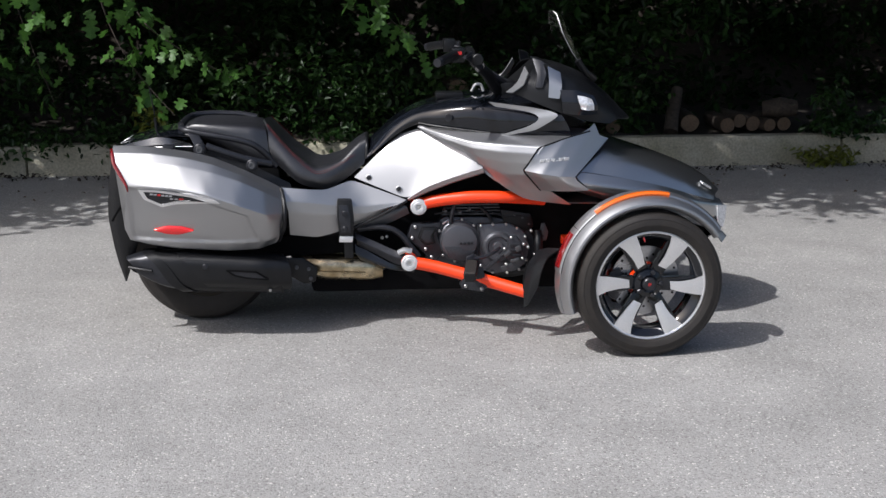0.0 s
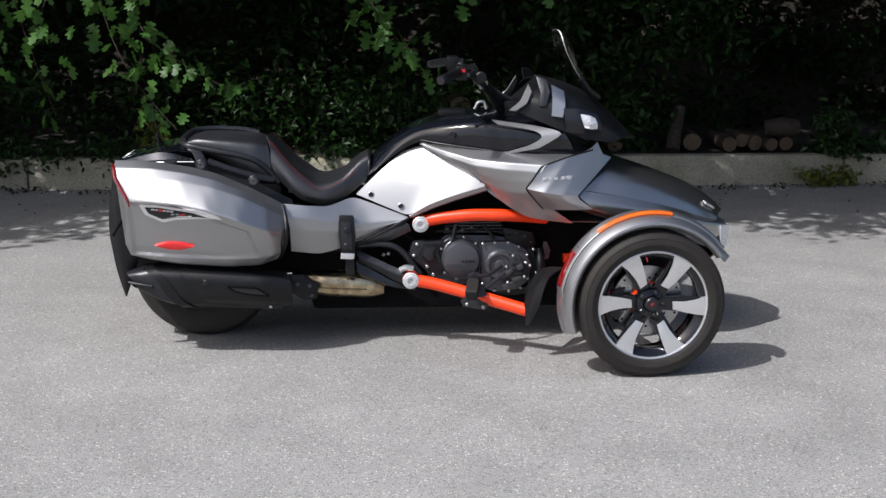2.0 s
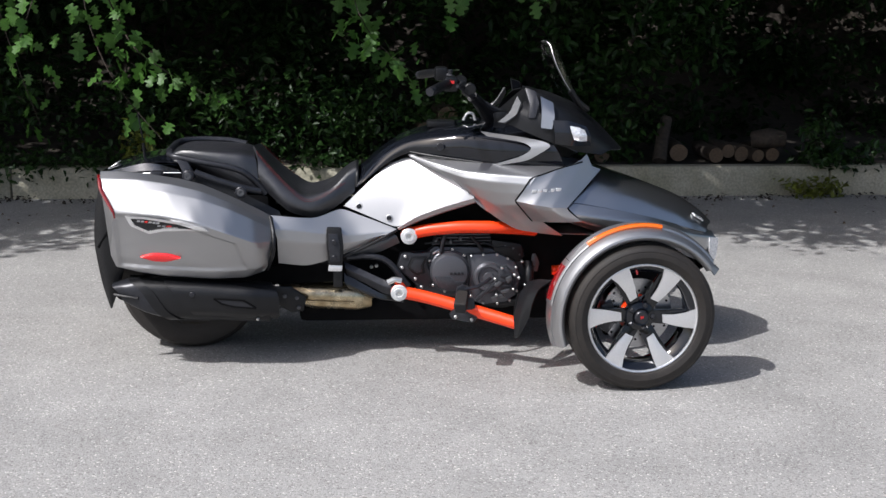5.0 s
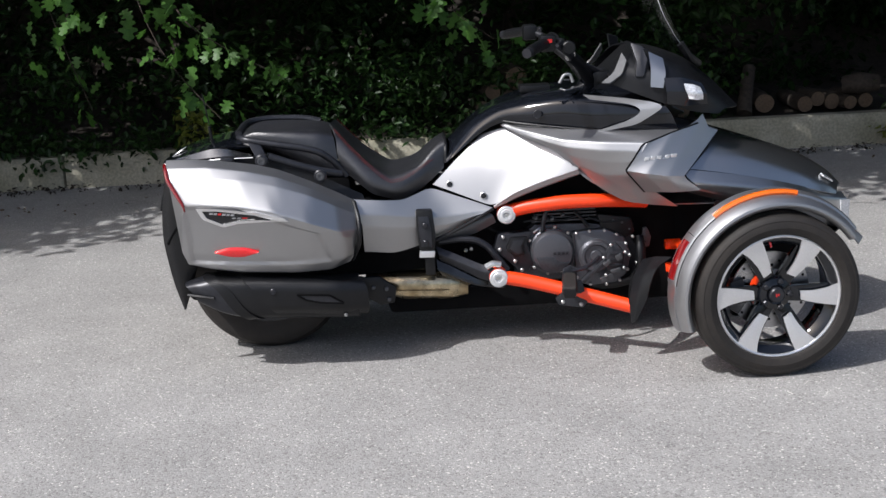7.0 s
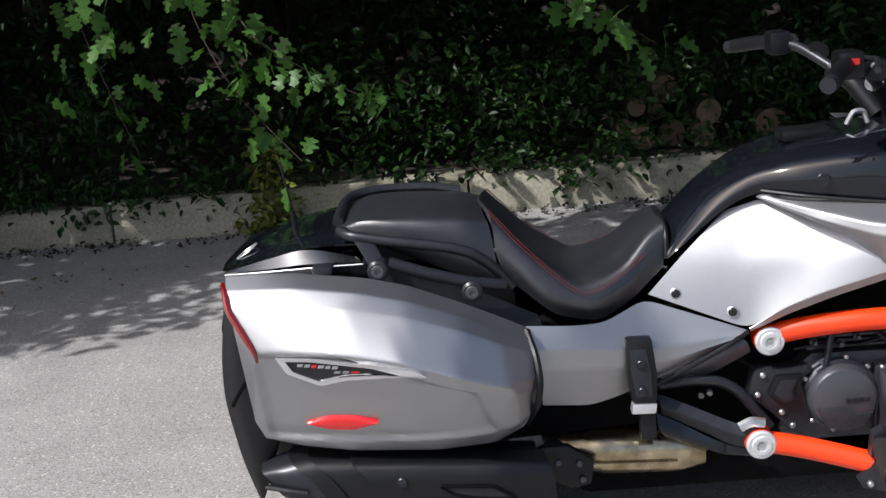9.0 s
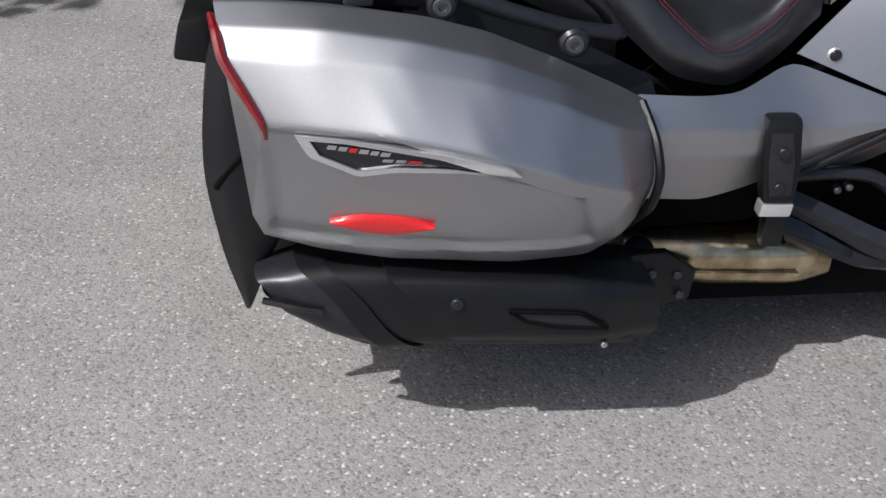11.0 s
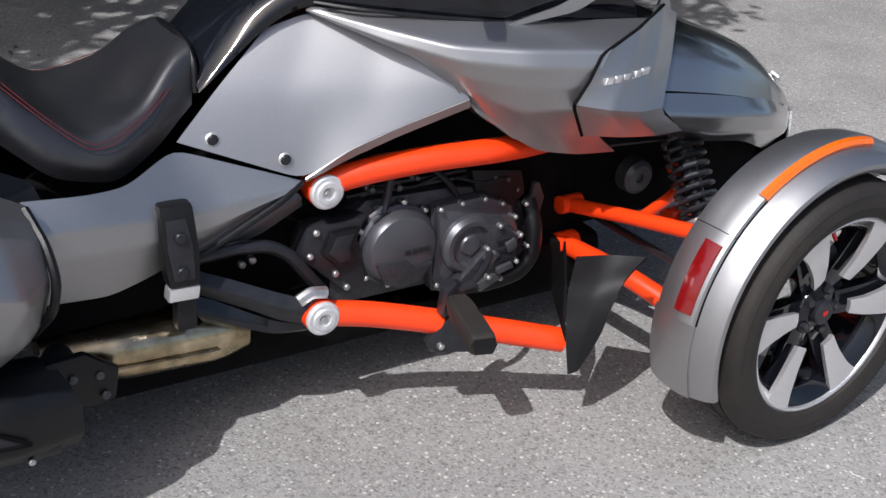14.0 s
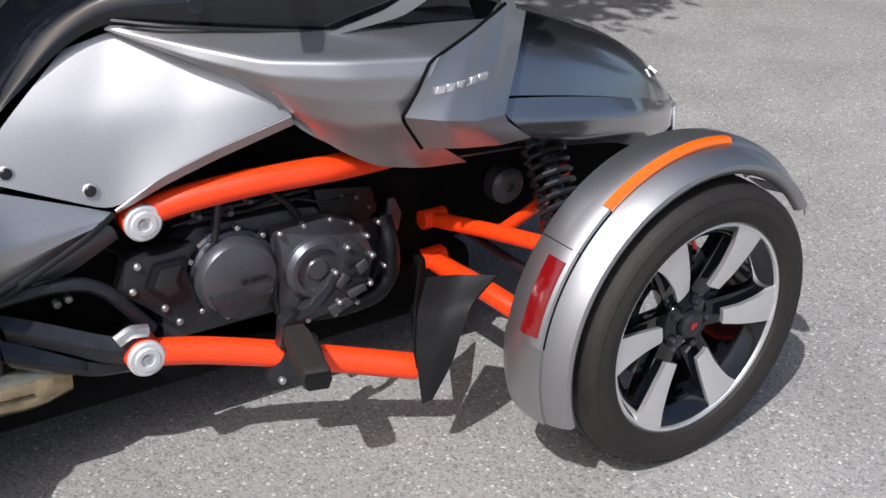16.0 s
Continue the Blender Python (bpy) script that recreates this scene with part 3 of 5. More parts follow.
tank = part("tank_cover", skin(sym([
    [(-0.222, 0, 0.740), (-0.114, 0, 0.829), (-0.014, 0, 0.890), (0.093, 0, 0.922), (0.235, 0, 0.942), (0.354, 0, 0.950), (0.560, 0, 0.94)],
    [(-0.215, -0.07, 0.728), (-0.108, -0.08, 0.834), (-0.014, -0.09, 0.893), (0.082, -0.10, 0.922), (0.225, -0.12, 0.944), (0.36, -0.14, 0.950), (0.56, -0.15, 0.94)],
    [(-0.210, -0.112, 0.712), (-0.095, -0.112, 0.823), (-0.008, -0.132, 0.876), (0.074, -0.168, 0.900), (0.218, -0.232, 0.920), (0.371, -0.265, 0.915), (0.565, -0.30, 0.897)],
    [(-0.205, -0.136, 0.700), (-0.080, -0.130, 0.812), (0.000, -0.146, 0.856), (0.072, -0.188, 0.868), (0.270, -0.262, 0.862), (0.43, -0.298, 0.860), (0.59, -0.322, 0.862)],
    [(-0.208, -0.142, 0.694), (-0.068, -0.128, 0.802), (0.005, -0.136, 0.836), (0.070, -0.185, 0.834), (0.333, -0.272, 0.806), (0.482, -0.296, 0.800), (0.619, -0.318, 0.797)]]), 40, 40, 3, 2), GLOSS, bike,
    "gloss black tank cover", thick=0.004)
for side in (1, -1):
    tr = skin([[(0.287, -0.262, 0.934), (0.437, -0.302, 0.918), (0.530, -0.322, 0.902), (0.565, -0.336, 0.888), (0.530, -0.330, 0.862), (0.469, -0.318, 0.825), (0.348, -0.291, 0.801)],
               [(0.311, -0.264, 0.916), (0.426, -0.298, 0.901), (0.465, -0.309, 0.891), (0.487, -0.320, 0.875), (0.470, -0.316, 0.856), (0.430, -0.310, 0.836), (0.335, -0.288, 0.805)]], 30, 5, 1, 0)
    part("tank_trim", flip(tr, side), SILVER, tank, "silver V-shaped trim", thick=0.004)
    part("tank_badge", flip(disc(0.015, 0.004, -0.0015, (0.128, -0.226, 0.868), 20, 0.001), side), SATIN, tank, "small round badge")
    part("tank_line", flip(tube([(0.010, -0.146, 0.838), (0.075, -0.196, 0.832), (0.20, -0.236, 0.818), (0.333, -0.277, 0.806), (0.48, -0.30, 0.802)], 0.004, 6), side), PLASTIC, tank)
part("fuel_cap", box(0.085, 0.20, -0.05, 0.03, 0.925, 0.952), PLASTIC, tank, bevel=0.008)
part("key_ring", tube([(0.235, -0.04, 0.955), (0.25, -0.045, 0.985), (0.275, -0.04, 0.985), (0.285, -0.04, 0.955)], 0.006, 8), ALLOY, tank, "bright key switch loop")

seat = part("rider_seat", skin(sym([
    [(-0.635, 0, 0.845), (-0.548, 0, 0.738), (-0.444, 0, 0.662), (-0.337, 0, 0.676), (-0.250, 0, 0.745), (-0.212, 0, 0.772)],
    [(-0.615, -0.11, 0.845), (-0.525, -0.12, 0.742), (-0.425, -0.13, 0.660), (-0.320, -0.115, 0.680), (-0.245, -0.085, 0.758), (-0.211, -0.075, 0.776)],
    [(-0.605, -0.15, 0.820), (-0.510, -0.180, 0.726), (-0.409, -0.195, 0.655), (-0.309, -0.155, 0.690), (-0.245, -0.122, 0.752), (-0.209, -0.112, 0.764)],
    [(-0.604, -0.175, 0.748), (-0.501, -0.220, 0.655), (-0.400, -0.220, 0.612), (-0.309, -0.182, 0.653), (-0.24, -0.138, 0.690), (-0.213, -0.122, 0.699)],
    [(-0.583, -0.170, 0.689), (-0.481, -0.205, 0.600), (-0.375, -0.192, 0.571), (-0.292, -0.165, 0.613), (-0.24, -0.14, 0.655), (-0.217, -0.132, 0.672)]]), 36, 34, 5, 2), LEATHER, bike,
    "black leather rider seat with red stitching", thick=0.008)
for side in (1, -1):
    part("stitching", flip(tube([(-0.612, -0.135, 0.838), (-0.560, -0.165, 0.775), (-0.500, -0.196, 0.715), (-0.452, -0.211, 0.670), (-0.415, -0.2155, 0.643),
                                 (-0.375, -0.207, 0.648), (-0.309, -0.178, 0.679), (-0.25, -0.134, 0.712), (-0.215, -0.117, 0.718)], 0.0009, 6, 60, 4), side), STITCH, seat, "red double stitching")
    part("seat_welt", flip(tube([(-0.612, -0.125, 0.8425), (-0.560, -0.152, 0.782), (-0.500, -0.187, 0.722), (-0.452, -0.204, 0.677), (-0.415, -0.2115, 0.651),
                                 (-0.375, -0.203, 0.655), (-0.309, -0.173, 0.685), (-0.25, -0.128, 0.718)], 0.0008, 6, 60, 4), side), STITCH, seat)
part("seat_nose_trim", tube([(-0.208, -0.125, 0.69), (-0.205, -0.112, 0.745), (-0.206, -0.075, 0.770), (-0.207, 0, 0.775), (-0.206, 0.075, 0.770), (-0.205, 0.112, 0.745), (-0.208, 0.125, 0.69)], 0.007, 8), PLASTIC, seat)

pillion = part("passenger_seat", skin(sym([
    [(-0.975, 0, 0.826), (-0.930, 0, 0.846), (-0.850, 0, 0.852), (-0.760, 0, 0.850), (-0.670, 0, 0.844), (-0.630, 0, 0.830)],
    [(-0.965, -0.11, 0.826), (-0.915, -0.12, 0.846), (-0.845, -0.13, 0.850), (-0.757, -0.13, 0.847), (-0.667, -0.13, 0.840), (-0.622, -0.12, 0.826)],
    [(-0.945, -0.14, 0.836), (-0.905, -0.155, 0.850), (-0.840, -0.168, 0.846), (-0.755, -0.172, 0.838), (-0.667, -0.17, 0.826), (-0.612, -0.155, 0.808)],
    [(-0.920, -0.15, 0.815), (-0.880, -0.162, 0.800), (-0.828, -0.172, 0.790), (-0.737, -0.182, 0.766), (-0.659, -0.190, 0.736), (-0.600, -0.180, 0.703)],
    [(-0.890, -0.13, 0.788), (-0.850, -0.14, 0.774), (-0.810, -0.150, 0.757), (-0.730, -0.160, 0.722), (-0.651, -0.170, 0.688), (-0.584, -0.165, 0.666)]]), 30, 34, 3, 2), LEATHER, bike,
    "black leather passenger seat", thick=0.008)
part("rear_grab_loop", tube([(-0.965, -0.10, 0.838), (-0.968, 0.10, 0.842), (-0.945, 0.155, 0.850), (-0.86, 0.180, 0.852), (-0.74, 0.180, 0.846), (-0.68, 0.17, 0.832)], 0.013, 10), SATIN, pillion, "grey grab loop")
for side in (1, -1):
    put = lambda s: flip(s, side)
    rail = part("grab_rail", put(tube([(-0.950, -0.195, 0.838), (-0.930, -0.235, 0.834), (-0.817, -0.250, 0.813), (-0.720, -0.252, 0.796), (-0.660, -0.250, 0.778), (-0.615, -0.235, 0.740), (-0.572, -0.215, 0.680)], 0.0125, 12)), SATIN, bike, "black tubular passenger grab rail")
    part("rail_strut", put(slab([(-0.915, -0.262, 0.828), (-0.868, -0.258, 0.815), (-0.840, -0.288, 0.760), (-0.872, -0.292, 0.750)], 0.022)), SATIN, rail, bevel=0.005)
    part("lower_rail", put(tube([(-0.84, -0.285, 0.778), (-0.760, -0.285, 0.747), (-0.664, -0.278, 0.715), (-0.59, -0.25, 0.695)], 0.0135, 12)), SATIN, rail)
    for c in ((-0.864, -0.300, 0.765), (-0.662, -0.292, 0.698)):
        part("rail_boss", put(disc(0.0235, 0.03, -0.008, c, 24, 0.005)), SATIN, rail)
        part("rail_bolt", put(lathe([(0.0, -0.0085), (0.006, -0.0085), (0.007, -0.0115), (0.013, -0.0115), (0.015, -0.008)], 20, c)), STRUT, rail)
    part("seat_frame", put(skin([[(-0.90, -0.20, 0.785), (-0.76, -0.21, 0.735), (-0.62, -0.215, 0.66), (-0.52, -0.22, 0.61)], [(-0.92, -0.22, 0.72), (-0.76, -0.23, 0.65), (-0.62, -0.25, 0.59), (-0.50, -0.24, 0.555)]], 14, 6, 2, 0)), PLASTIC, bike, thick=0.006)

tail = part("tail_trunk", skin(sym([
    [(-1.262, 0, 0.740), (-1.200, 0, 0.778), (-1.110, 0, 0.803), (-1.020, 0, 0.818), (-0.935, 0, 0.820)],
    [(-1.250, -0.11, 0.745), (-1.176, -0.12, 0.780), (-1.090, -0.13, 0.806), (-1.010, -0.13, 0.820), (-0.93, -0.13, 0.820)],
    [(-1.226, -0.17, 0.760), (-1.141, -0.195, 0.784), (-1.060, -0.205, 0.802), (-0.990, -0.205, 0.812), (-0.915, -0.20, 0.806)]]), 24, 24, 3, 2), GLOSS, bike, "gloss black tail trunk lid", thick=0.005)
for side in (1, -1):
    put = lambda s: flip(s, side)
    part("tail_side", put(skin([[(-1.222, -0.174, 0.760), (-1.141, -0.199, 0.783), (-1.045, -0.210, 0.805), (-1.000, -0.214, 0.802), (-0.915, -0.219, 0.780)],
                                [(-1.224, -0.182, 0.757), (-1.120, -0.225, 0.770), (-1.030, -0.238, 0.778), (-0.99, -0.245, 0.778), (-0.905, -0.245, 0.776)]], 20, 6, 1, 0)), GUNMETAL, tail, "grey metallic tail flank", thick=0.004)
    part("tail_line", put(tube([(-1.228, -0.180, 0.752), (-1.120, -0.230, 0.765), (-1.00, -0.248, 0.771), (-0.900, -0.252, 0.771)], 0.0018, 6)), ALLOY, tail, "thin bright alloy line along the tail")
    part("tail_base", put(skin([[(-1.230, -0.178, 0.755), (-1.120, -0.226, 0.765), (-0.99, -0.246, 0.772), (-0.88, -0.25, 0.77)],
                                [(-1.205, -0.178, 0.725), (-1.110, -0.22, 0.735), (-0.99, -0.24, 0.738), (-0.90, -0.22, 0.72)],
                                [(-1.19, -0.05, 0.70), (-1.11, -0.05, 0.70), (-0.99, -0.05, 0.70), (-0.9, -0.05, 0.69)]], 16, 8, 1, 1)), GLOSS, tail, thick=0.004)
part("tail_emblem", moved(lathe([(0.022, 0.0), (0.024, -0.002), (0.03, -0.002), (0.032, 0.0)], 28), Matrix.Translation((-1.195, -0.06, 0.776)) @ Matrix.Rotation(radians(-90), 4, "X") @ Matrix.Rotation(radians(0), 4, "Z") @ Matrix.Rotation(radians(-32), 4, "Z")), ALLOY, tail, "round silver emblem")
part("antenna", join(tube([(-1.070, -0.06, 0.805), (-1.075, -0.06, 0.865)], 0.006, 8), tube([(-1.075, -0.06, 0.875), (-1.090, -0.06, 0.985)], 0.0025, 6)), PLASTIC, bike, "thin black antenna")
# Near-black block added to fill the tail's unseen inside.
part("tail_filler", box(-1.14, -0.56, -0.17, 0.17, 0.42, 0.67), DARK, bike, bevel=0.03)
# Black block added for the dark shape behind the far saddlebag.
part("far_tail_block", slab([(-1.335, 0.13, 0.512), (-1.262, 0.13, 0.50), (-1.255, 0.13, 0.60), (-1.315, 0.13, 0.590)], 0.16), PLASTIC, bike, bevel=0.012)


# saddlebags
def saddlebag(side):
    put = lambda s: flip(s, side) if side > 0 else moved(flip(s, side), Matrix.Translation((0, -0.05, -0.05)))
    rows = [
        [(-1.160, -0.20, 0.725), (-1.028, -0.20, 0.725), (-0.889, -0.20, 0.705), (-0.693, -0.20, 0.64), (-0.560, -0.20, 0.57)],
        [(-1.194, -0.325, 0.792), (-1.114, -0.33, 0.792), (-1.028, -0.335, 0.785), (-0.889, -0.335, 0.762), (-0.801, -0.335, 0.738), (-0.693, -0.325, 0.688), (-0.589, -0.30, 0.630), (-0.540, -0.28, 0.596)],
        [(-1.186, -0.375, 0.768), (-1.040, -0.395, 0.768), (-0.910, -0.405, 0.750), (-0.800, -0.405, 0.722), (-0.690, -0.395, 0.676), (-0.600, -0.37, 0.622), (-0.540, -0.32, 0.583)],
        [(-1.179, -0.405, 0.734), (-1.056, -0.428, 0.734), (-0.930, -0.440, 0.724), (-0.804, -0.445, 0.697), (-0.691, -0.440, 0.656), (-0.609, -0.412, 0.611), (-0.542, -0.35, 0.563)],
        [(-1.122, -0.450, 0.649), (-1.045, -0.475, 0.650), (-0.937, -0.500, 0.645), (-0.815, -0.515, 0.622), (-0.700, -0.510, 0.578), (-0.600, -0.465, 0.530), (-0.540, -0.38, 0.515)],
        [(-1.135, -0.438, 0.610), (-1.045, -0.464, 0.620), (-0.937, -0.489, 0.612), (-0.815, -0.502, 0.590), (-0.690, -0.496, 0.545), (-0.590, -0.450, 0.505), (-0.538, -0.37, 0.49)],
        [(-1.160, -0.385, 0.470), (-1.060, -0.412, 0.460), (-0.937, -0.430, 0.450), (-0.815, -0.439, 0.438), (-0.68, -0.432, 0.422), (-0.590, -0.400, 0.415), (-0.550, -0.350, 0.425)],
        [(-1.145, -0.358, 0.414), (-1.060, -0.380, 0.398), (-0.951, -0.394, 0.384), (-0.763, -0.398, 0.372), (-0.640, -0.386, 0.374), (-0.575, -0.348, 0.390)],
        [(-1.10, -0.20, 0.408), (-0.951, -0.20, 0.380), (-0.763, -0.20, 0.372), (-0.60, -0.20, 0.39)]]
    shell = skin(rows, 84, 105, 3, 1, cap=True)

    def press(p):
        """The outer face is pressed in below the crease, leaving a rim in front and below."""
        x, y, z = p
        if y > -0.36:
            return p
        ramp = lambda d: min(1.0, max(0.0, d / 0.014 + 0.5))
        front = -0.650 - 0.30 * (z - 0.460) - 2.2 * max(0.0, z - 0.53)
        k = ramp(front - x) * ramp(z - (0.418 + 0.03 * max(0.0, -0.80 - x))) * ramp(0.578 - 0.10 * max(0.0, x + 0.85) + 0.06 - z) * ramp(x + 1.128)
        return (x, y + 0.011 * k, z)

    shell = ([press(p) for p in shell[0]], shell[1])
    bag = part("saddlebag", put(shell), SILVER, bike, "silver hard saddlebag with badge and red reflector")
    # Black tube added to stand in for the narrow dark gap here.
    part("bag_gap_line", put(tube([(-0.55, -0.30, 0.60), (-0.535, -0.355, 0.560), (-0.530, -0.385, 0.51), (-0.538, -0.378, 0.455), (-0.565, -0.33, 0.395)], 0.008, 8)), PLASTIC, bag, "black strip for the dark gap in front of the bag")
    grid = np.array(shell[0])
    grid = grid[grid[:, 1] < -0.35]

    def on(x, z, d):
        """A point d proud of the bag's outer skin."""
        w = 1 / ((grid[:, 0] - x) ** 2 + (grid[:, 2] - z) ** 2 + 4e-5) ** 2
        return (x, float((grid[:, 1] * w).sum() / w.sum()) - d, z)

    out = [(-1.084, 0.637), (-1.013, 0.637), (-0.872, 0.622), (-0.782, 0.600), (-0.766, 0.586), (-0.849, 0.586), (-0.941, 0.580), (-0.996, 0.566), (-1.066, 0.596)]
    inn = [(-1.064, 0.628), (-1.010, 0.628), (-0.880, 0.612), (-0.830, 0.598), (-0.822, 0.594), (-0.858, 0.594), (-0.940, 0.590), (-0.995, 0.577), (-1.050, 0.601)]
    lift = lambda pts, d: [on(x, z, d) for x, z in pts]
    ring = lambda pts, d: lift(pts + pts[:1], d)
    part("badge_frame", put(skin([ring(out, -0.004), ring(out, 0.008), ring(inn, 0.009), ring(inn, -0.004)], 72, 10, 0, 0)), ALLOY, bag, "silver chevron badge frame")
    part("badge_plate", put(skin([ring(inn, 0.005), [on(-0.945, 0.605, 0.006)] * 10], 72, 8, 0, 0)), GLOSS, bag, "black badge plate")

    def mark(x0, x1, z0, z1, m):
        q = [on(x0, z0, 0.0085), on(x1, z0, 0.0085), on(x1 + 0.003, z1, 0.0085), on(x0 + 0.003, z1, 0.0085)]
        part("badge_mark", put(slab(q, 0.002)), m, bag)

    x = -1.040
    for k, w in enumerate((0.016, 0.015, 0.014, 0.016, 0.014, 0.016)):
        z = 0.6165 - 0.07 * (x + 1.04)
        mark(x, x + w - 0.0035, z - 0.001, z + 0.0062, RED_MARK if k == 2 else WHITE_MARK)
        x += w
    for x0, x1, m in ((-0.962, -0.949, WHITE_MARK), (-0.944, -0.931, WHITE_MARK), (-0.926, -0.908, RED_MARK)):
        mark(x0, x1, 0.5995, 0.6045, m)
    refl = skin([lift([(-1.042, 0.471), (-0.990, 0.487), (-0.930, 0.486), (-0.885, 0.471)], 0.001),
                 lift([(-1.042, 0.469), (-0.990, 0.476), (-0.930, 0.475), (-0.884, 0.469)], 0.009),
                 lift([(-1.041, 0.467), (-0.990, 0.462), (-0.930, 0.461), (-0.885, 0.467)], 0.013),
                 lift([(-1.039, 0.465), (-0.990, 0.451), (-0.940, 0.450), (-0.887, 0.465)], 0.013)], 24, 13, 3, 1)
    part("side_reflector", put(refl), RED_LENS, bag, "red lens-shaped reflector", thick=0.003)
    part("tail_strip", put(tube([(-1.197, -0.350, 0.778), (-1.188, -0.382, 0.763), (-1.180, -0.408, 0.733), (-1.152, -0.432, 0.690), (-1.126, -0.452, 0.649), (-1.124, -0.452, 0.628)], 0.008, 8, radii=(0.005, 0.008, 0.008, 0.008, 0.007, 0.003))), DARK_RED, bag, "slim red tail light strip")
    part("latch", put(box(-1.01, -0.965, -0.30, -0.255, 0.765, 0.783)), SATIN, bag, "small lock", bevel=0.005)
    put_skirt = lambda s: put(moved(s, Matrix.Translation((-0.014, 0, 0))))
    sk = part("rear_skirt", put_skirt(skin([[(-1.190, -0.33, 0.730), (-1.215, -0.325, 0.600), (-1.222, -0.32, 0.500), (-1.205, -0.30, 0.34), (-1.180, -0.28, 0.225)],
                                      [(-1.165, -0.37, 0.690), (-1.175, -0.365, 0.600), (-1.185, -0.35, 0.500), (-1.170, -0.33, 0.36), (-1.172, -0.29, 0.23)],
                                      [(-1.10, -0.38, 0.690), (-1.12, -0.375, 0.600), (-1.13, -0.36, 0.500), (-1.10, -0.34, 0.42), (-1.13, -0.30, 0.34)]], 20, 10, 2, 1)), PLASTIC, bike, "black rear mudguard skirt", thick=0.006)
    part("skirt_groove", put(tube([(-1.216, -0.332, 0.49), (-1.18, -0.358, 0.545), (-1.15, -0.372, 0.58)], 0.006, 6)), DARK, sk)


for side in (1, -1):
    saddlebag(side)
part("rear_mudguard", skin(sym([[(-1.17, 0, 0.73), (-1.255, 0, 0.60), (-1.262, 0, 0.48), (-1.23, 0, 0.33)], [(-1.17, -0.17, 0.73), (-1.245, -0.18, 0.60), (-1.252, -0.18, 0.48), (-1.22, -0.18, 0.33)],
                               [(-1.17, -0.32, 0.73), (-1.215, -0.32, 0.60), (-1.222, -0.31, 0.48), (-1.19, -0.28, 0.30)]]), 14, 16, 2, 1), PLASTIC, bike, "black rear mudguard", thick=0.006)

# rear wheel
RW = (-0.90, 0.0, 0.300)
rear = part("rear_wheel", lathe([(0.195, 0.10), (0.18, 0.06), (0.175, 0.0), (0.18, -0.06), (0.195, -0.10), (0.0, -0.07)], 40, RW), GLOSS, bike, "black rear wheel")
prof = [(0.195, 0.10), (0.24, 0.118), (0.278, 0.112), (0.296, 0.09), (0.301, 0.05), (0.296, 0.048), (0.296, 0.042), (0.301, 0.04), (0.302, 0.004), (0.297, 0.003), (0.297, -0.003),
        (0.302, -0.004), (0.301, -0.04), (0.296, -0.042), (0.296, -0.048), (0.301, -0.05), (0.296, -0.09), (0.278, -0.112), (0.24, -0.118), (0.195, -0.10)]
part("tyre", lathe(prof, 72, RW), RUBBER, rear, "wide black rear tyre")
for s in (1, -1):
    part("swing_arm", slab([(-0.94, 0.135 * s, 0.33), (-0.88, 0.135 * s, 0.34), (-0.30, 0.135 * s, 0.40), (-0.22, 0.135 * s, 0.36), (-0.30, 0.135 * s, 0.30), (-0.94, 0.135 * s, 0.27)], 0.04 * s), DARK, bike, "black swing arm", bevel=0.01)

# exhaust on the near flank
mz = [(-1.020, 0.302), (-0.95, 0.300), (-0.80, 0.292), (-0.55, 0.278)]
rows = []
for a in np.linspace(0, 2 * math.pi, 17):
    c, s = math.cos(a), math.sin(a)
    cy = math.copysign(abs(c) ** 0.6, c) * 0.072
    cz = math.copysign(abs(s) ** 0.6, s) * 0.082
    rows.append([(x - 0.085 * s * max(0.0, min(1.0, (-0.75 - x) / 0.25)), -0.335 - cy, z + cz * (0.93 if x > -0.6 else 1.0)) for x, z in mz])
muffler = part("muffler", skin(rows, 20, 33, 1, 1, cap=True), PLASTIC, bike, "satin black muffler with plastic heat shield", bevel=0.006)
muffler.location.z = -0.016
shield = skin([[(-0.965, -0.36, 0.386), (-0.80, -0.36, 0.376), (-0.62, -0.36, 0.364), (-0.535, -0.35, 0.350)],
               [(-0.955, -0.412, 0.376), (-0.80, -0.415, 0.366), (-0.62, -0.415, 0.352), (-0.525, -0.395, 0.338)],
               [(-0.920, -0.428, 0.345), (-0.80, -0.430, 0.338), (-0.62, -0.430, 0.326), (-0.515, -0.405, 0.312)],
               [(-0.865, -0.428, 0.270), (-0.76, -0.430, 0.266), (-0.62, -0.428, 0.256), (-0.512, -0.400, 0.250)],
               [(-0.845, -0.405, 0.245), (-0.74, -0.405, 0.240), (-0.62, -0.40, 0.226), (-0.520, -0.38, 0.220)]]
              , 30, 20, 2, 1)
part("heat_shield", shield, PLASTIC, muffler, "moulded black heat shield", thick=0.005)
part("shield_slot", tube([(-0.765, -0.4335, 0.318), (-0.650, -0.4335, 0.309), (-0.600, -0.431, 0.276), (-0.685, -0.4325, 0.284), (-0.735, -0.4335, 0.297), (-0.765, -0.4335, 0.318)], 0.0035, 6, 60, 0), DARK, muffler)
part("shield_inset", slab([(-0.760, -0.4325, 0.315), (-0.652, -0.4325, 0.306), (-0.607, -0.4305, 0.279), (-0.687, -0.4315, 0.287), (-0.733, -0.4325, 0.298)], 0.004), SATIN, muffler)
screw((-0.848, -0.430, 0.334), 0.011, muffler, SATIN, 0.004)
screw((-0.60, -0.405, 0.225), 0.006, muffler, BOLT, 0.004)
band = []
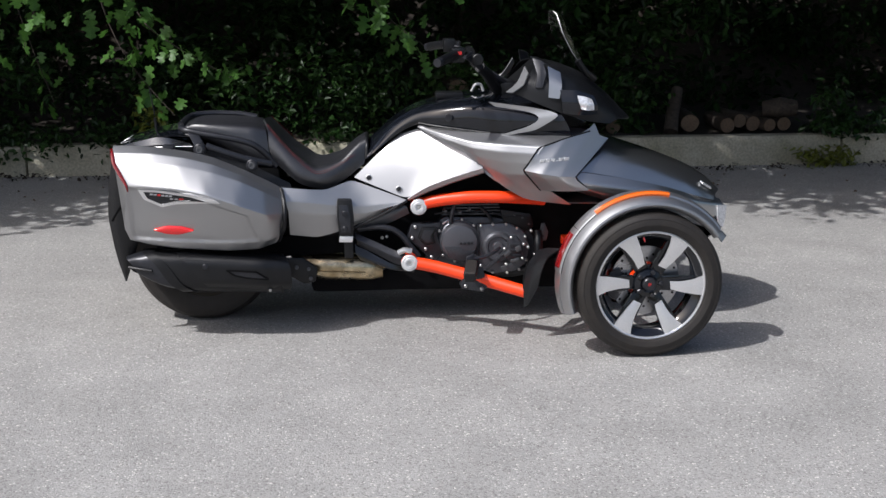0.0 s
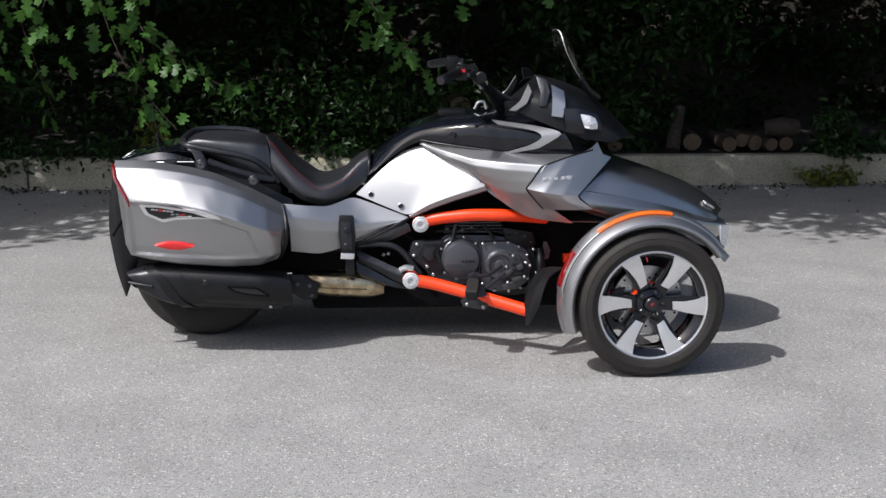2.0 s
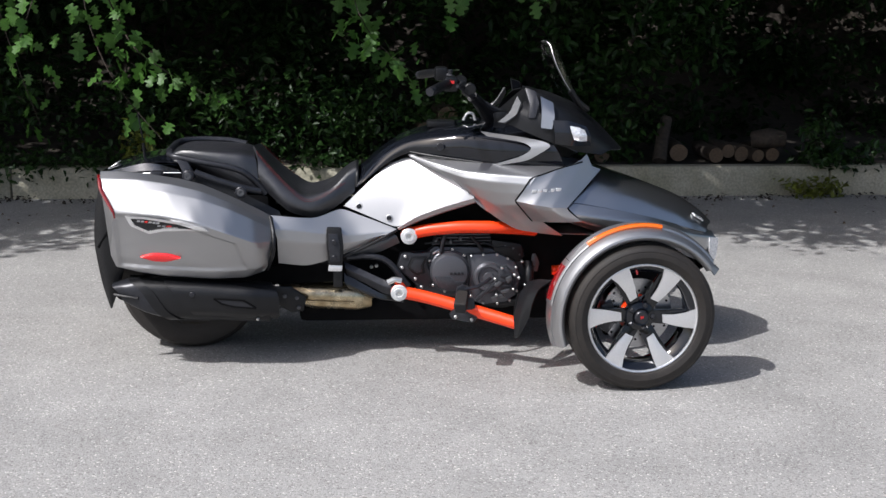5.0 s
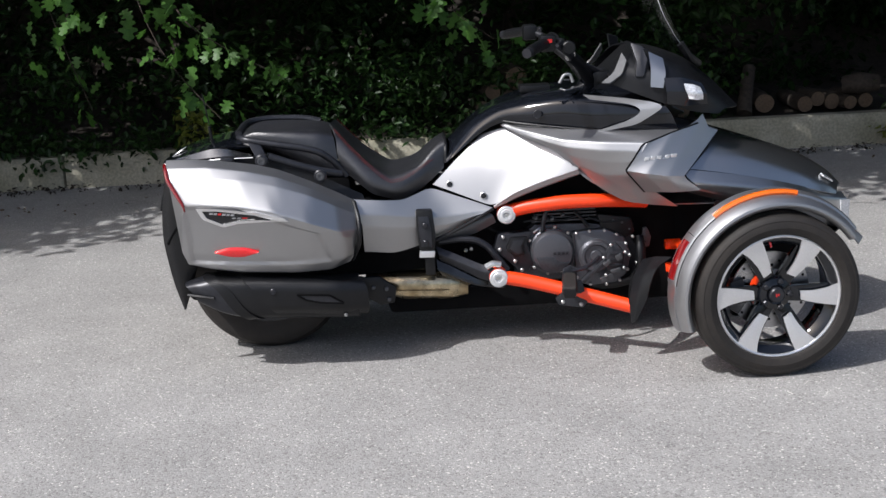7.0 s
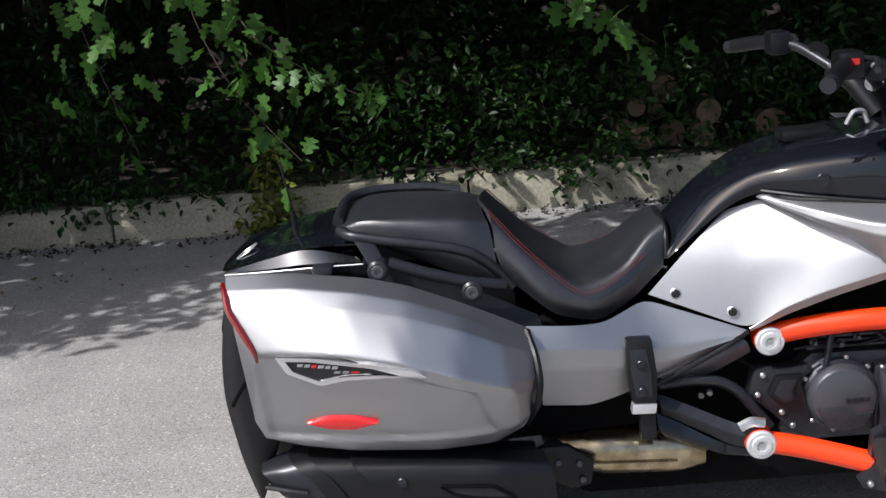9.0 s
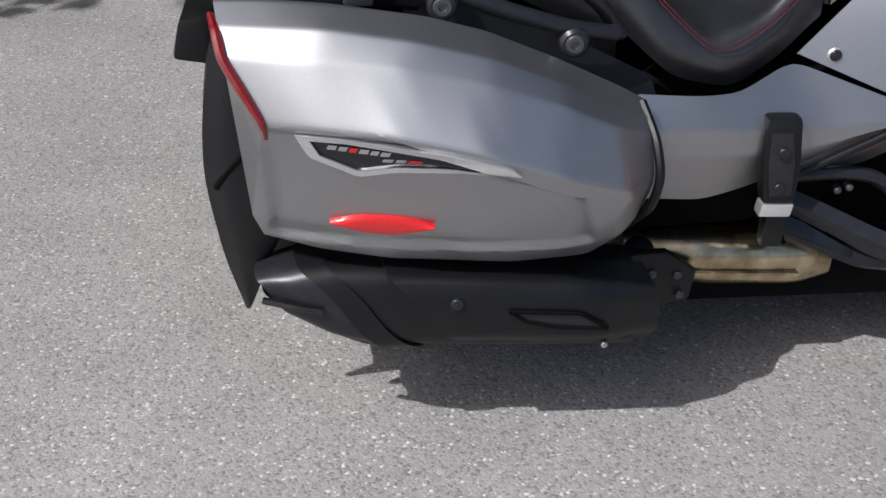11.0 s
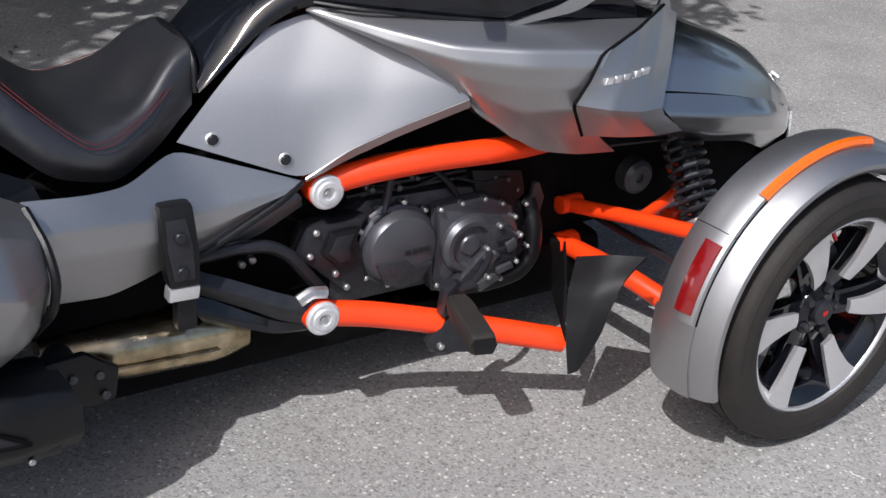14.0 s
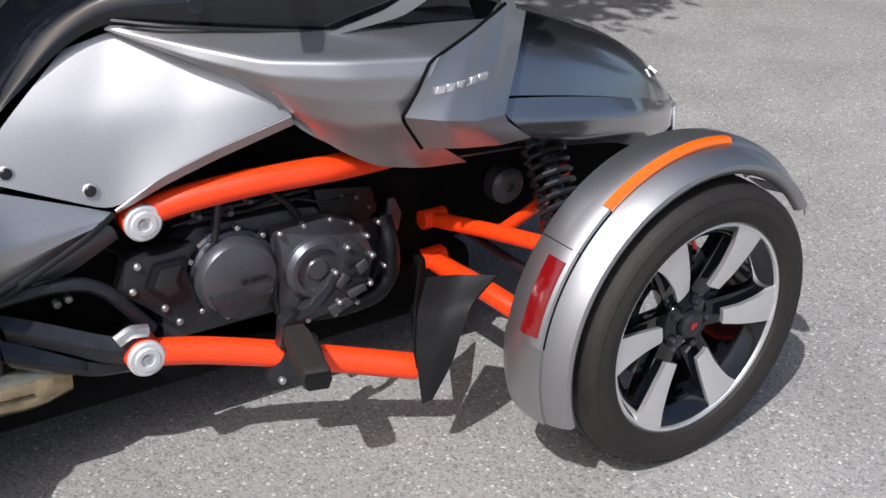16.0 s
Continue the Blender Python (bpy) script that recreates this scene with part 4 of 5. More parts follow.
for a in np.linspace(0, 2 * math.pi, 25):
    c, s = math.cos(a), math.sin(a)
    band.append([(x - 0.085 * s, -0.335 - math.copysign(abs(c) ** 0.6, c) * 0.077, 0.301 + math.copysign(abs(s) ** 0.6, s) * 0.087) for x in (-1.02, -0.975)])
part("muffler_band", skin(band, 3, 33, 0, 1), PLASTIC, muffler, thick=0.003)
tip = []
for a in np.linspace(0, 2 * math.pi, 17):
    c, s = math.cos(a), math.sin(a)
    cy, cz = math.copysign(abs(c) ** 0.55, c), math.copysign(abs(s) ** 0.55, s)
    tip.append([(-1.00 - 0.085 * s, -0.335 - 0.074 * cy, 0.301 + 0.084 * cz), (-1.075 - 0.062 * s, -0.335 - 0.068 * cy, 0.305 + 0.066 * cz), (-1.135 - 0.035 * s, -0.335 - 0.050 * cy, 0.322 + 0.038 * cz)])
part("muffler_tip", skin(tip, 10, 33, 1, 1), SATIN, muffler, "faceted end cap", thick=0.006)
part("tip_inner", disc(0.03, 0.0, -0.002, (-1.13, -0.335, 0.32)), DARK, muffler)
part("tip_ridge", tube([(-1.155, -0.388, 0.328), (-1.10, -0.404, 0.322), (-1.06, -0.409, 0.316)], 0.006, 6), PLASTIC, muffler)
cat = []
for a in np.linspace(0, 2 * math.pi, 17):
    c, s = math.cos(a), math.sin(a)
    cat.append([(x, -0.17 - 0.07 * math.copysign(abs(c) ** 0.7, c) * k, z + 0.052 * math.copysign(abs(s) ** 0.7, s) * k) for x, z, k in ((-0.53, 0.262, 0.55), (-0.46, 0.252, 0.75), (-0.40, 0.245, 1), (-0.21, 0.237, 1), (-0.15, 0.232, 0.7))])
part("catalyst", skin(cat, 24, 33, 2, 0, cap=True), GOLD, bike, "heat-tinted steel exhaust collector")
part("catalyst_seam", tube([(-0.42, -0.243, 0.238), (-0.22, -0.243, 0.229)], 0.005, 6), GOLD, bike)
part("link_pipe", tube([(-0.50, -0.20, 0.262), (-0.54, -0.26, 0.27), (-0.58, -0.30, 0.275)], 0.03, 14), SATIN, bike)
mb = part("muffler_bracket", slab([(-0.545, -0.30, 0.315), (-0.475, -0.285, 0.310), (-0.415, -0.275, 0.262), (-0.425, -0.28, 0.205), (-0.475, -0.285, 0.20), (-0.55, -0.30, 0.25)], 0.02), PLASTIC, bike, "black muffler hanger with bolts", bevel=0.008)
for c in ((-0.50, -0.292, 0.272), (-0.445, -0.284, 0.222), (-0.452, -0.282, 0.262)):
    screw(c, 0.008, mb, STRUT, 0.006)

# passenger peg bracket
pb = part("passenger_peg", slab([(-0.330, -0.270, 0.548), (-0.270, -0.270, 0.546), (-0.262, -0.277, 0.460), (-0.266, -0.283, 0.395), (-0.322, -0.283, 0.397), (-0.330, -0.277, 0.470)], 0.035), PLASTIC, bike, "folded black passenger foot peg", bevel=0.008)
part("peg_face", slab([(-0.322, -0.276, 0.525), (-0.285, -0.276, 0.524), (-0.276, -0.281, 0.470), (-0.276, -0.287, 0.412), (-0.314, -0.287, 0.412), (-0.322, -0.281, 0.47)], 0.006), SATIN, pb, bevel=0.003)
part("peg_foot", slab([(-0.322, -0.284, 0.397), (-0.266, -0.284, 0.395), (-0.270, -0.284, 0.370), (-0.326, -0.284, 0.372)], 0.03), ALLOY, pb, "bare metal peg end", bevel=0.005)
part("peg_stem", slab([(-0.305, -0.265, 0.38), (-0.268, -0.265, 0.38), (-0.268, -0.265, 0.30), (-0.305, -0.265, 0.30)], 0.03), PLASTIC, pb, bevel=0.005)
for z in (0.492, 0.428):
    screw((-0.299, -0.283 - (0.49 - z) * 0.06, z), 0.0105, pb, SATIN, 0.004)


# frame tubes with their caps
def frame_side(side):
    put = lambda s: flip(s, side)
    up = part("upper_frame_tube", put(tube([(-0.012, -0.198, 0.503), (0.03, -0.205, 0.514), (0.079, -0.217, 0.527), (0.209, -0.245, 0.544), (0.350, -0.262, 0.545), (0.455, -0.235, 0.533), (0.52, -0.200, 0.520)], 0.0255, 20, 36, 6)), ORANGE, bike, "orange upper frame tube")
    lo = part("lower_frame_tube", put(tube([(-0.055, -0.276, 0.284), (0.0, -0.286, 0.277), (0.063, -0.298, 0.266), (0.170, -0.328, 0.242), (0.252, -0.358, 0.223), (0.350, -0.398, 0.202), (0.432, -0.432, 0.184)], 0.0255, 20, 36, 5)), ORANGE, bike, "orange lower frame tube")
    for tb, c in ((up, (0.003, -0.219, 0.502)), (lo, (-0.040, -0.298, 0.284))):
        part("tube_end", put(disc(0.034, 0.04, -0.006, c, 28, 0.006)), ORANGE, tb)
        part("tube_cap", put(lathe([(0.0, -0.009), (0.012, -0.009), (0.0135, -0.016), (0.021, -0.016), (0.023, -0.012), (0.030, -0.0125), (0.0335, -0.010), (0.034, -0.004)], 36, c)), CAP, tb, "pale anodised cap")
        part("cap_bolt", put(disc(0.0075, -0.008, -0.014, c, 6, 0.001)), BOLT, tb)


for side in (1, -1):
    frame_side(side)
strut = skin([[(-0.250, -0.235, 0.450), (-0.16, -0.235, 0.487), (-0.070, -0.232, 0.518)], [(-0.245, -0.255, 0.425), (-0.14, -0.252, 0.462), (-0.045, -0.250, 0.500)], [(-0.235, -0.235, 0.405), (-0.12, -0.235, 0.43), (-0.035, -0.23, 0.470)]], 14, 9, 1, 1)
strut_part = part("frame_strut", strut, STRUT, bike, "dark grey frame strut", thick=0.012)
loop = part("pivot_plate", tube([(-0.250, -0.245, 0.412), (-0.17, -0.25, 0.420), (-0.110, -0.252, 0.412), (-0.070, -0.252, 0.385), (-0.030, -0.252, 0.330), (0.0, -0.252, 0.29)], 0.013, 10), SATIN, bike, "black pivot plate")
lower_strut = part("lower_strut", skin([[(-0.262, -0.255, 0.398), (-0.19, -0.272, 0.368), (-0.10, -0.30, 0.330), (-0.05, -0.322, 0.318)], [(-0.255, -0.280, 0.375), (-0.18, -0.292, 0.342), (-0.10, -0.318, 0.306), (-0.05, -0.332, 0.296)],
                          [(-0.25, -0.262, 0.345), (-0.17, -0.278, 0.308), (-0.10, -0.30, 0.272), (-0.04, -0.315, 0.262)]], 16, 9, 2, 1), SATIN, bike, "black lower strut", thick=0.012)
belly_guard = part("belly_guard", skin([[(-0.262, -0.25, 0.350), (-0.19, -0.27, 0.310), (-0.11, -0.29, 0.268), (-0.02, -0.29, 0.245)], [(-0.26, -0.275, 0.31), (-0.19, -0.285, 0.275), (-0.12, -0.295, 0.245), (-0.02, -0.29, 0.232)],
                          [(-0.23, -0.24, 0.265), (-0.17, -0.24, 0.235), (-0.10, -0.24, 0.222), (-0.02, -0.24, 0.215)]], 16, 9, 2, 1), GLOSS, bike, "gloss black belly guard", thick=0.006)
knuckle = part("knuckle_cap", tube([(-0.085, -0.325, 0.325), (-0.060, -0.325, 0.338), (-0.030, -0.325, 0.332)], 0.012, 8), BOLT, bike)
for c in ((-0.15, -0.18, 0.365), (-0.13, -0.18, 0.37)):
    screw(c, 0.007, bike, BOLT, 0.01, name="frame_bolt")
# Near-black blocks added to stand in for the dark inside and underside.
part("shade_core", box(-0.17, 0.66, -0.14, 0.14, 0.19, 0.72), DARK, bike, bevel=0.03)
part("seat_shade_core", box(-0.58, -0.15, -0.15, 0.15, 0.30, 0.575), DARK, bike, bevel=0.02)
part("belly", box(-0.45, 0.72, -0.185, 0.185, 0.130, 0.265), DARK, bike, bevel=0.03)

for ob in (strut_part, loop, lower_strut, belly_guard, knuckle):
    ob.location.y = 0.032

# engine
engine = part("engine", plate([(0.02, 0.25), (0.10, 0.205), (0.30, 0.185), (0.44, 0.20), (0.49, 0.26), (0.485, 0.36), (0.44, 0.43), (0.30, 0.455), (0.10, 0.46), (0.02, 0.40)], -0.225, 0.18), ENGINE, bike, "dark grey cast engine with bolted covers", bevel=0.012)
engine.location = (0.010, 0.040, -0.010)
part("clutch_cover", lathe([(0.0, -0.278), (0.052, -0.277), (0.072, -0.272), (0.079, -0.262), (0.081, -0.245), (0.087, -0.240), (0.087, -0.215)], 48, (0.160, 0, 0.358)), COVER, engine, "round clutch cover with raised marks")
part("cover_ledge", plate([(0.095, 0.345), (0.16, 0.345), (0.185, 0.322), (0.225, 0.325), (0.20, 0.29), (0.155, 0.28), (0.115, 0.295)], -0.281, -0.262), ENGINE, engine, bevel=0.005)
for i, w in enumerate((0.011, 0.012, 0.012, 0.010)):
    part("cover_mark", box(0.160 + 0.0155 * i, 0.160 + 0.0155 * i + w, -0.2805, -0.270, 0.352, 0.362), SATIN, engine, bevel=0.001)
part("generator_case", plate([(0.235, 0.43), (0.36, 0.435), (0.43, 0.40), (0.455, 0.33), (0.44, 0.26), (0.40, 0.225), (0.30, 0.215), (0.24, 0.24), (0.245, 0.31)], -0.252, -0.20), COVER, engine, bevel=0.012)
part("generator_cover", lathe([(0.0, -0.268), (0.020, -0.268), (0.024, -0.262), (0.040, -0.262), (0.046, -0.272), (0.056, -0.272), (0.064, -0.262), (0.066, -0.240)], 40, (0.322, 0, 0.335)), COVER, engine, "round generator cover")
part("water_pump", plate([(0.365, 0.375), (0.395, 0.385), (0.425, 0.35), (0.42, 0.30), (0.39, 0.268), (0.355, 0.285), (0.352, 0.33)], -0.292, -0.24), ENGINE, engine, "ribbed pump housing", bevel=0.008)
for i in range(3):
    part("pump_rib", box(0.366, 0.412, -0.297, -0.285, 0.30 + 0.022 * i, 0.308 + 0.022 * i), SATIN, engine, bevel=0.002)
part("pump_arm", plate([(0.262, 0.245), (0.362, 0.335), (0.372, 0.325), (0.272, 0.235)], -0.285, -0.255), ENGINE, engine, bevel=0.005)
for a in range(0, 360, 36):
    if not 300 < a < 350:
        screw((0.157 + 0.090 * math.cos(radians(a + 8)), -0.238, 0.362 + 0.090 * math.sin(radians(a + 8))), 0.0058, engine, BOLT, 0.010)
for c in ((0.25, 0.425), (0.30, 0.43), (0.355, 0.43), (0.40, 0.412), (0.435, 0.375), (0.448, 0.33), (0.44, 0.275), (0.41, 0.235), (0.36, 0.222), (0.30, 0.225), (0.25, 0.255), (0.46, 0.40), (0.475, 0.30)):
    screw((c[0], -0.252, c[1]), 0.0056, engine, BOLT, 0.010)
for i in range(7):
    part("cylinder_fin", box(0.09 + 0.004 * i, 0.34 - 0.004 * i, -0.215, 0.0, 0.465 + 0.013 * i, 0.471 + 0.013 * i), ENGINE, engine)
part("head_cover", plate([(0.33, 0.49), (0.46, 0.47), (0.475, 0.41), (0.43, 0.385), (0.35, 0.42)], -0.235, -0.17), PLASTIC, engine, "black plastic coil cover", bevel=0.012)
part("sprocket_guard", plate([(-0.040, 0.438), (0.088, 0.441), (0.068, 0.397), (0.078, 0.365), (0.092, 0.312), (0.052, 0.272), (-0.004, 0.328), (-0.058, 0.377)], -0.252, -0.20), SATIN, engine, "black sprocket guard with three screws", bevel=0.010)
part("guard_inset", plate([(0.005, 0.424), (0.070, 0.425), (0.052, 0.388), (0.060, 0.355), (0.022, 0.345), (-0.014, 0.380)], -0.264, -0.245), PLASTIC, engine, bevel=0.008)
part("guard_field", plate([(0.016, 0.414), (0.055, 0.414), (0.042, 0.386), (0.047, 0.363), (0.024, 0.356), (0.000, 0.382)], -0.2665, -0.260), SATIN, engine, bevel=0.003)
for c in ((-0.022, 0.425), (-0.035, 0.378), (0.045, 0.295), (0.02, 0.33)):
    screw((c[0], -0.252, c[1]), 0.0070, engine, BOLT, 0.006)
part("filler_neck", tube([(0.125, -0.245, 0.44), (0.13, -0.25, 0.475), (0.14, -0.24, 0.51)], 0.009, 8), SATIN, engine)
part("breather_hose", tube([(0.25, -0.215, 0.50), (0.28, -0.23, 0.47), (0.30, -0.235, 0.44)], 0.007, 8), PLASTIC, engine)
part("oil_line", tube([(0.118, -0.248, 0.452), (0.105, -0.255, 0.446), (0.092, -0.252, 0.436)], 0.0045, 8), DISC, engine, "bright oil line")
part("case_seam", tube([(0.238, -0.255, 0.425), (0.243, -0.256, 0.36), (0.232, -0.256, 0.30), (0.242, -0.255, 0.245)], 0.004, 6), ENGINE, engine)
for x, z, r in ((0.105, 0.485, 0.010), (0.165, 0.478, 0.012), (0.205, 0.492, 0.009), (0.392, 0.462, 0.008), (0.425, 0.452, 0.009), (0.452, 0.425, 0.008)):
    part("hose_union", join(disc(r, -0.20, -0.225, (x, 0, z), 12, 0.003), disc(r * 0.6, -0.22, -0.237, (x, 0, z), 6, 0.001)), STRUT, engine, "small metal union")
for pts in ([(0.06, -0.215, 0.47), (0.13, -0.228, 0.482), (0.20, -0.225, 0.470), (0.27, -0.222, 0.485)], [(0.30, -0.225, 0.475), (0.36, -0.235, 0.455), (0.42, -0.235, 0.46), (0.47, -0.215, 0.44)],
            [(0.455, -0.23, 0.40), (0.48, -0.228, 0.36), (0.482, -0.222, 0.30), (0.462, -0.23, 0.25)]):
    part("wiring", tube(pts, 0.0042, 7, 24, 3), PLASTIC, engine, "thin black wiring loom")
for pts in ([(0.352, 0.298), (0.375, 0.318), (0.362, 0.330), (0.340, 0.310)], [(0.372, 0.272), (0.412, 0.282), (0.405, 0.296), (0.368, 0.286)], [(0.395, 0.318), (0.418, 0.330), (0.408, 0.352), (0.386, 0.340)]):
    part("pump_lug", plate(pts, -0.302, -0.280), STRUT, engine, "rough cast lug", bevel=0.004)
for c in ((0.352, 0.268), (0.420, 0.292), (0.425, 0.352), (0.372, 0.382), (0.345, 0.335)):
    screw((c[0], -0.292, c[1]), 0.0056, engine, BOLT, 0.008)
part("cooling_hose", tube([(0.300, -0.160, 0.200), (0.400, -0.190, 0.205), (0.470, -0.210, 0.225), (0.500, -0.215, 0.270), (0.502, -0.210, 0.330), (0.500, -0.180, 0.380)], 0.019, 14), PLASTIC, bike, "black cooling hose")
rb = part("radiator_bracket", slab([(0.500, -0.175, 0.335), (0.540, -0.175, 0.338), (0.548, -0.175, 0.375), (0.532, -0.175, 0.412), (0.518, -0.175, 0.412), (0.514, -0.175, 0.382), (0.500, -0.175, 0.378)], 0.012), STRUT, bike, "bright metal bracket", bevel=0.002)
screw((0.522, -0.176, 0.358), 0.006, rb, SATIN, 0.004)
part("lower_clamp", slab([(0.34, -0.25, 0.245), (0.385, -0.25, 0.26), (0.40, -0.25, 0.245), (0.35, -0.25, 0.225)], 0.01), STRUT, bike, bevel=0.002)

# rider foot peg, splash shield
for side in (1, -1):
    put = lambda s: flip(s, side)
    a, b = Vector((0.212, -0.365, 0.292)), Vector((0.192, -0.500, 0.268))
    wide, high = Vector((0.96, -0.27, 0.0)), Vector((0.0, -0.1, 1.0))
    ring = [(-1, 0.25), (-0.8, 0.85), (0.8, 0.85), (1, 0.25), (0.75, -0.8), (-0.75, -0.8), (-1, 0.25)]
    rows = [[tuple(a.lerp(b, t) + wide * (0.028 * k * u) + high * (0.025 * k * v)) for t, k in ((0, 0.78), (0.2, 0.95), (0.6, 1.0), (0.95, 1.0), (1.0, 0.9))] for u, v in ring]
    fp = part("rider_foot_peg", put(skin(rows, 14, 25, 0, 0, cap=True)), RUBBER, bike, "worn black rubber rider foot peg", bevel=0.004)
    part("peg_end", put(slab([tuple(b + wide * (0.024 * u) + high * (0.020 * v) + Vector((0, -0.002, 0))) for u, v in ring[:-1]], -0.003)), PLASTIC, fp, bevel=0.001)
    part("peg_hinge", put(slab([(0.183, -0.372, 0.262), (0.240, -0.352, 0.262), (0.243, -0.352, 0.314), (0.217, -0.360, 0.328), (0.190, -0.370, 0.318)], 0.03)), SATIN, fp, bevel=0.006)
    part("peg_bracket", put(slab([(0.160, -0.352, 0.205), (0.218, -0.374, 0.280), (0.255, -0.374, 0.276), (0.272, -0.390, 0.200), (0.255, -0.390, 0.178), (0.172, -0.36, 0.184)], 0.016)), SATIN, fp, "black peg bracket", bevel=0.004)
    for c in ((0.185, -0.366, 0.198), (0.248, -0.390, 0.192)):
        screw(c, 0.007, fp, BOLT, 0.006, side)
    part("brake_lever", put(tube([(0.22, -0.355, 0.31), (0.27, -0.345, 0.315), (0.31, -0.32, 0.33), (0.33, -0.30, 0.34)], 0.008, 8)), SATIN, fp)
    part("splash_shield", put(skin([[(0.470, -0.400, 0.350), (0.425, -0.440, 0.300), (0.407, -0.470, 0.223), (0.408, -0.490, 0.141)],
                                    [(0.500, -0.460, 0.375), (0.450, -0.490, 0.315), (0.430, -0.500, 0.235), (0.420, -0.500, 0.150)],
                                    [(0.548, -0.515, 0.385), (0.492, -0.522, 0.350), (0.468, -0.522, 0.285), (0.461, -0.512, 0.228), (0.425, -0.500, 0.150)]], 24, 12, 3, 1)), PLASTIC, bike, "curved black splash shield", thick=0.005)
    part("shield_web", put(skin([[(0.43, -0.43, 0.31), (0.41, -0.46, 0.25), (0.41, -0.475, 0.21)], [(0.52, -0.30, 0.33), (0.52, -0.30, 0.27), (0.50, -0.30, 0.22)]], 8, 5, 1, 0)), DARK, bike, thick=0.005)

# fairing, screen, handlebar
fairing = part("fairing", skin(sym([
    [(0.53, 0, 1.075), (0.60, 0, 1.070), (0.700, 0, 1.03), (0.800, 0, 0.95), (0.910, 0, 0.838)],
    [(0.51, -0.12, 1.08), (0.579, -0.14, 1.072), (0.690, -0.14, 1.028), (0.793, -0.12, 0.945), (0.900, -0.07, 0.838)],
    [(0.47, -0.22, 1.065), (0.540, -0.24, 1.055), (0.640, -0.26, 1.010), (0.740, -0.24, 0.930), (0.855, -0.15, 0.846)],
    [(0.440, -0.27, 1.015), (0.513, -0.295, 1.000), (0.609, -0.32, 0.965), (0.700, -0.30, 0.915), (0.815, -0.20, 0.850)],
    [(0.393, -0.26, 0.965), (0.480, -0.295, 0.928), (0.566, -0.315, 0.894), (0.685, -0.30, 0.855), (0.785, -0.24, 0.838)]]), 28, 34, 2, 2), PLASTIC, bike, "black front fairing around the dash", thick=0.006)
for side in (1, -1):
    put = lambda s: flip(s, side)
    part("fairing_wing", put(moved(skin([[(0.385, -0.262, 0.985), (0.43, -0.262, 1.020), (0.465, -0.225, 1.085)], [(0.410, -0.285, 0.985), (0.455, -0.285, 1.015), (0.475, -0.262, 1.06)]], 12, 6, 1, 0), Matrix.Translation((-0.03, 0, -0.012)))), WING, fairing, "pale grey dash wing", thick=0.006)
    part("fairing_post", put(slab([(0.462, -0.245, 1.108), (0.505, -0.255, 1.095), (0.515, -0.29, 1.05), (0.500, -0.30, 0.99), (0.470, -0.295, 0.99), (0.478, -0.28, 1.04)], 0.03)), SATIN, fairing, bevel=0.006)
    part("fairing_panel", put(skin([[(0.522, -0.270, 1.075), (0.572, -0.275, 1.050)], [(0.524, -0.303, 1.02), (0.574, -0.318, 1.00)], [(0.520, -0.315, 0.955), (0.562, -0.326, 0.950)]], 8, 10, 0, 1)), GRAPHITE, fairing, "grey fairing cheek", thick=0.008)
    part("headlamp_housing", put(skin([[(0.565, -0.322, 0.985), (0.63, -0.335, 0.985), (0.70, -0.315, 0.960)], [(0.57, -0.345, 0.94), (0.64, -0.360, 0.935), (0.715, -0.335, 0.925)], [(0.575, -0.335, 0.895), (0.64, -0.345, 0.885), (0.72, -0.32, 0.885)]], 14, 10, 2, 2)), GLOSS, fairing, "black headlamp housing", thick=0.008)
    part("headlamp", put(skin([[(0.630, -0.355, 0.966), (0.665, -0.352, 0.960), (0.690, -0.340, 0.948)], [(0.635, -0.372, 0.938), (0.670, -0.370, 0.932), (0.698, -0.352, 0.926)], [(0.645, -0.362, 0.912), (0.672, -0.360, 0.906), (0.698, -0.348, 0.906)]], 14, 10, 2, 2)), CLEAR, fairing, "clear faceted headlamp lens", thick=0.006)
glass = bpy.data.materials.new("tinted_acrylic")
glass.use_nodes = True
gb = glass.node_tree.nodes["Principled BSDF"]
gb.inputs["Base Color"].default_value = (0.90, 0.92, 0.93, 1)
gb.inputs["Roughness"].default_value = 0.03
gb.inputs["Transmission Weight"].default_value = 1.0
gb.inputs["IOR"].default_value = 1.15
screen = part("windscreen", skin(sym([[(0.735, 0, 1.02), (0.690, 0, 1.11), (0.650, 0, 1.20), (0.622, 0, 1.275)], [(0.72, -0.10, 1.03), (0.675, -0.11, 1.115), (0.632, -0.11, 1.20), (0.605, -0.09, 1.278)],
                                   [(0.679, -0.18, 1.056), (0.631, -0.185, 1.125), (0.597, -0.175, 1.192), (0.580, -0.13, 1.275)]]), 20, 24, 3, 2), glass, bike, "small smoked windscreen", thick=0.004)
screen.visible_shadow = False
part("screen_edge", tube([(0.679, -0.181, 1.056), (0.631, -0.186, 1.125), (0.597, -0.176, 1.192), (0.582, -0.150, 1.245), (0.578, -0.128, 1.272), (0.565, -0.11, 1.283)], 0.0011, 6, 40, 3), BOLT, screen, "pale polished screen edge")
part("screen_base", tube([(0.735, -0.13, 1.01), (0.69, -0.178, 1.04), (0.655, -0.188, 1.09)], 0.014, 8), PLASTIC, screen)
bars = part("handlebar", tube([(0.40, 0, 0.985), (0.381, -0.06, 0.985), (0.30, -0.12, 1.035), (0.24, -0.19, 1.085), (0.20, -0.25, 1.118), (0.144, -0.31, 1.127)], 0.0125, 12), SATIN, bike, "black handlebar with grips and levers")
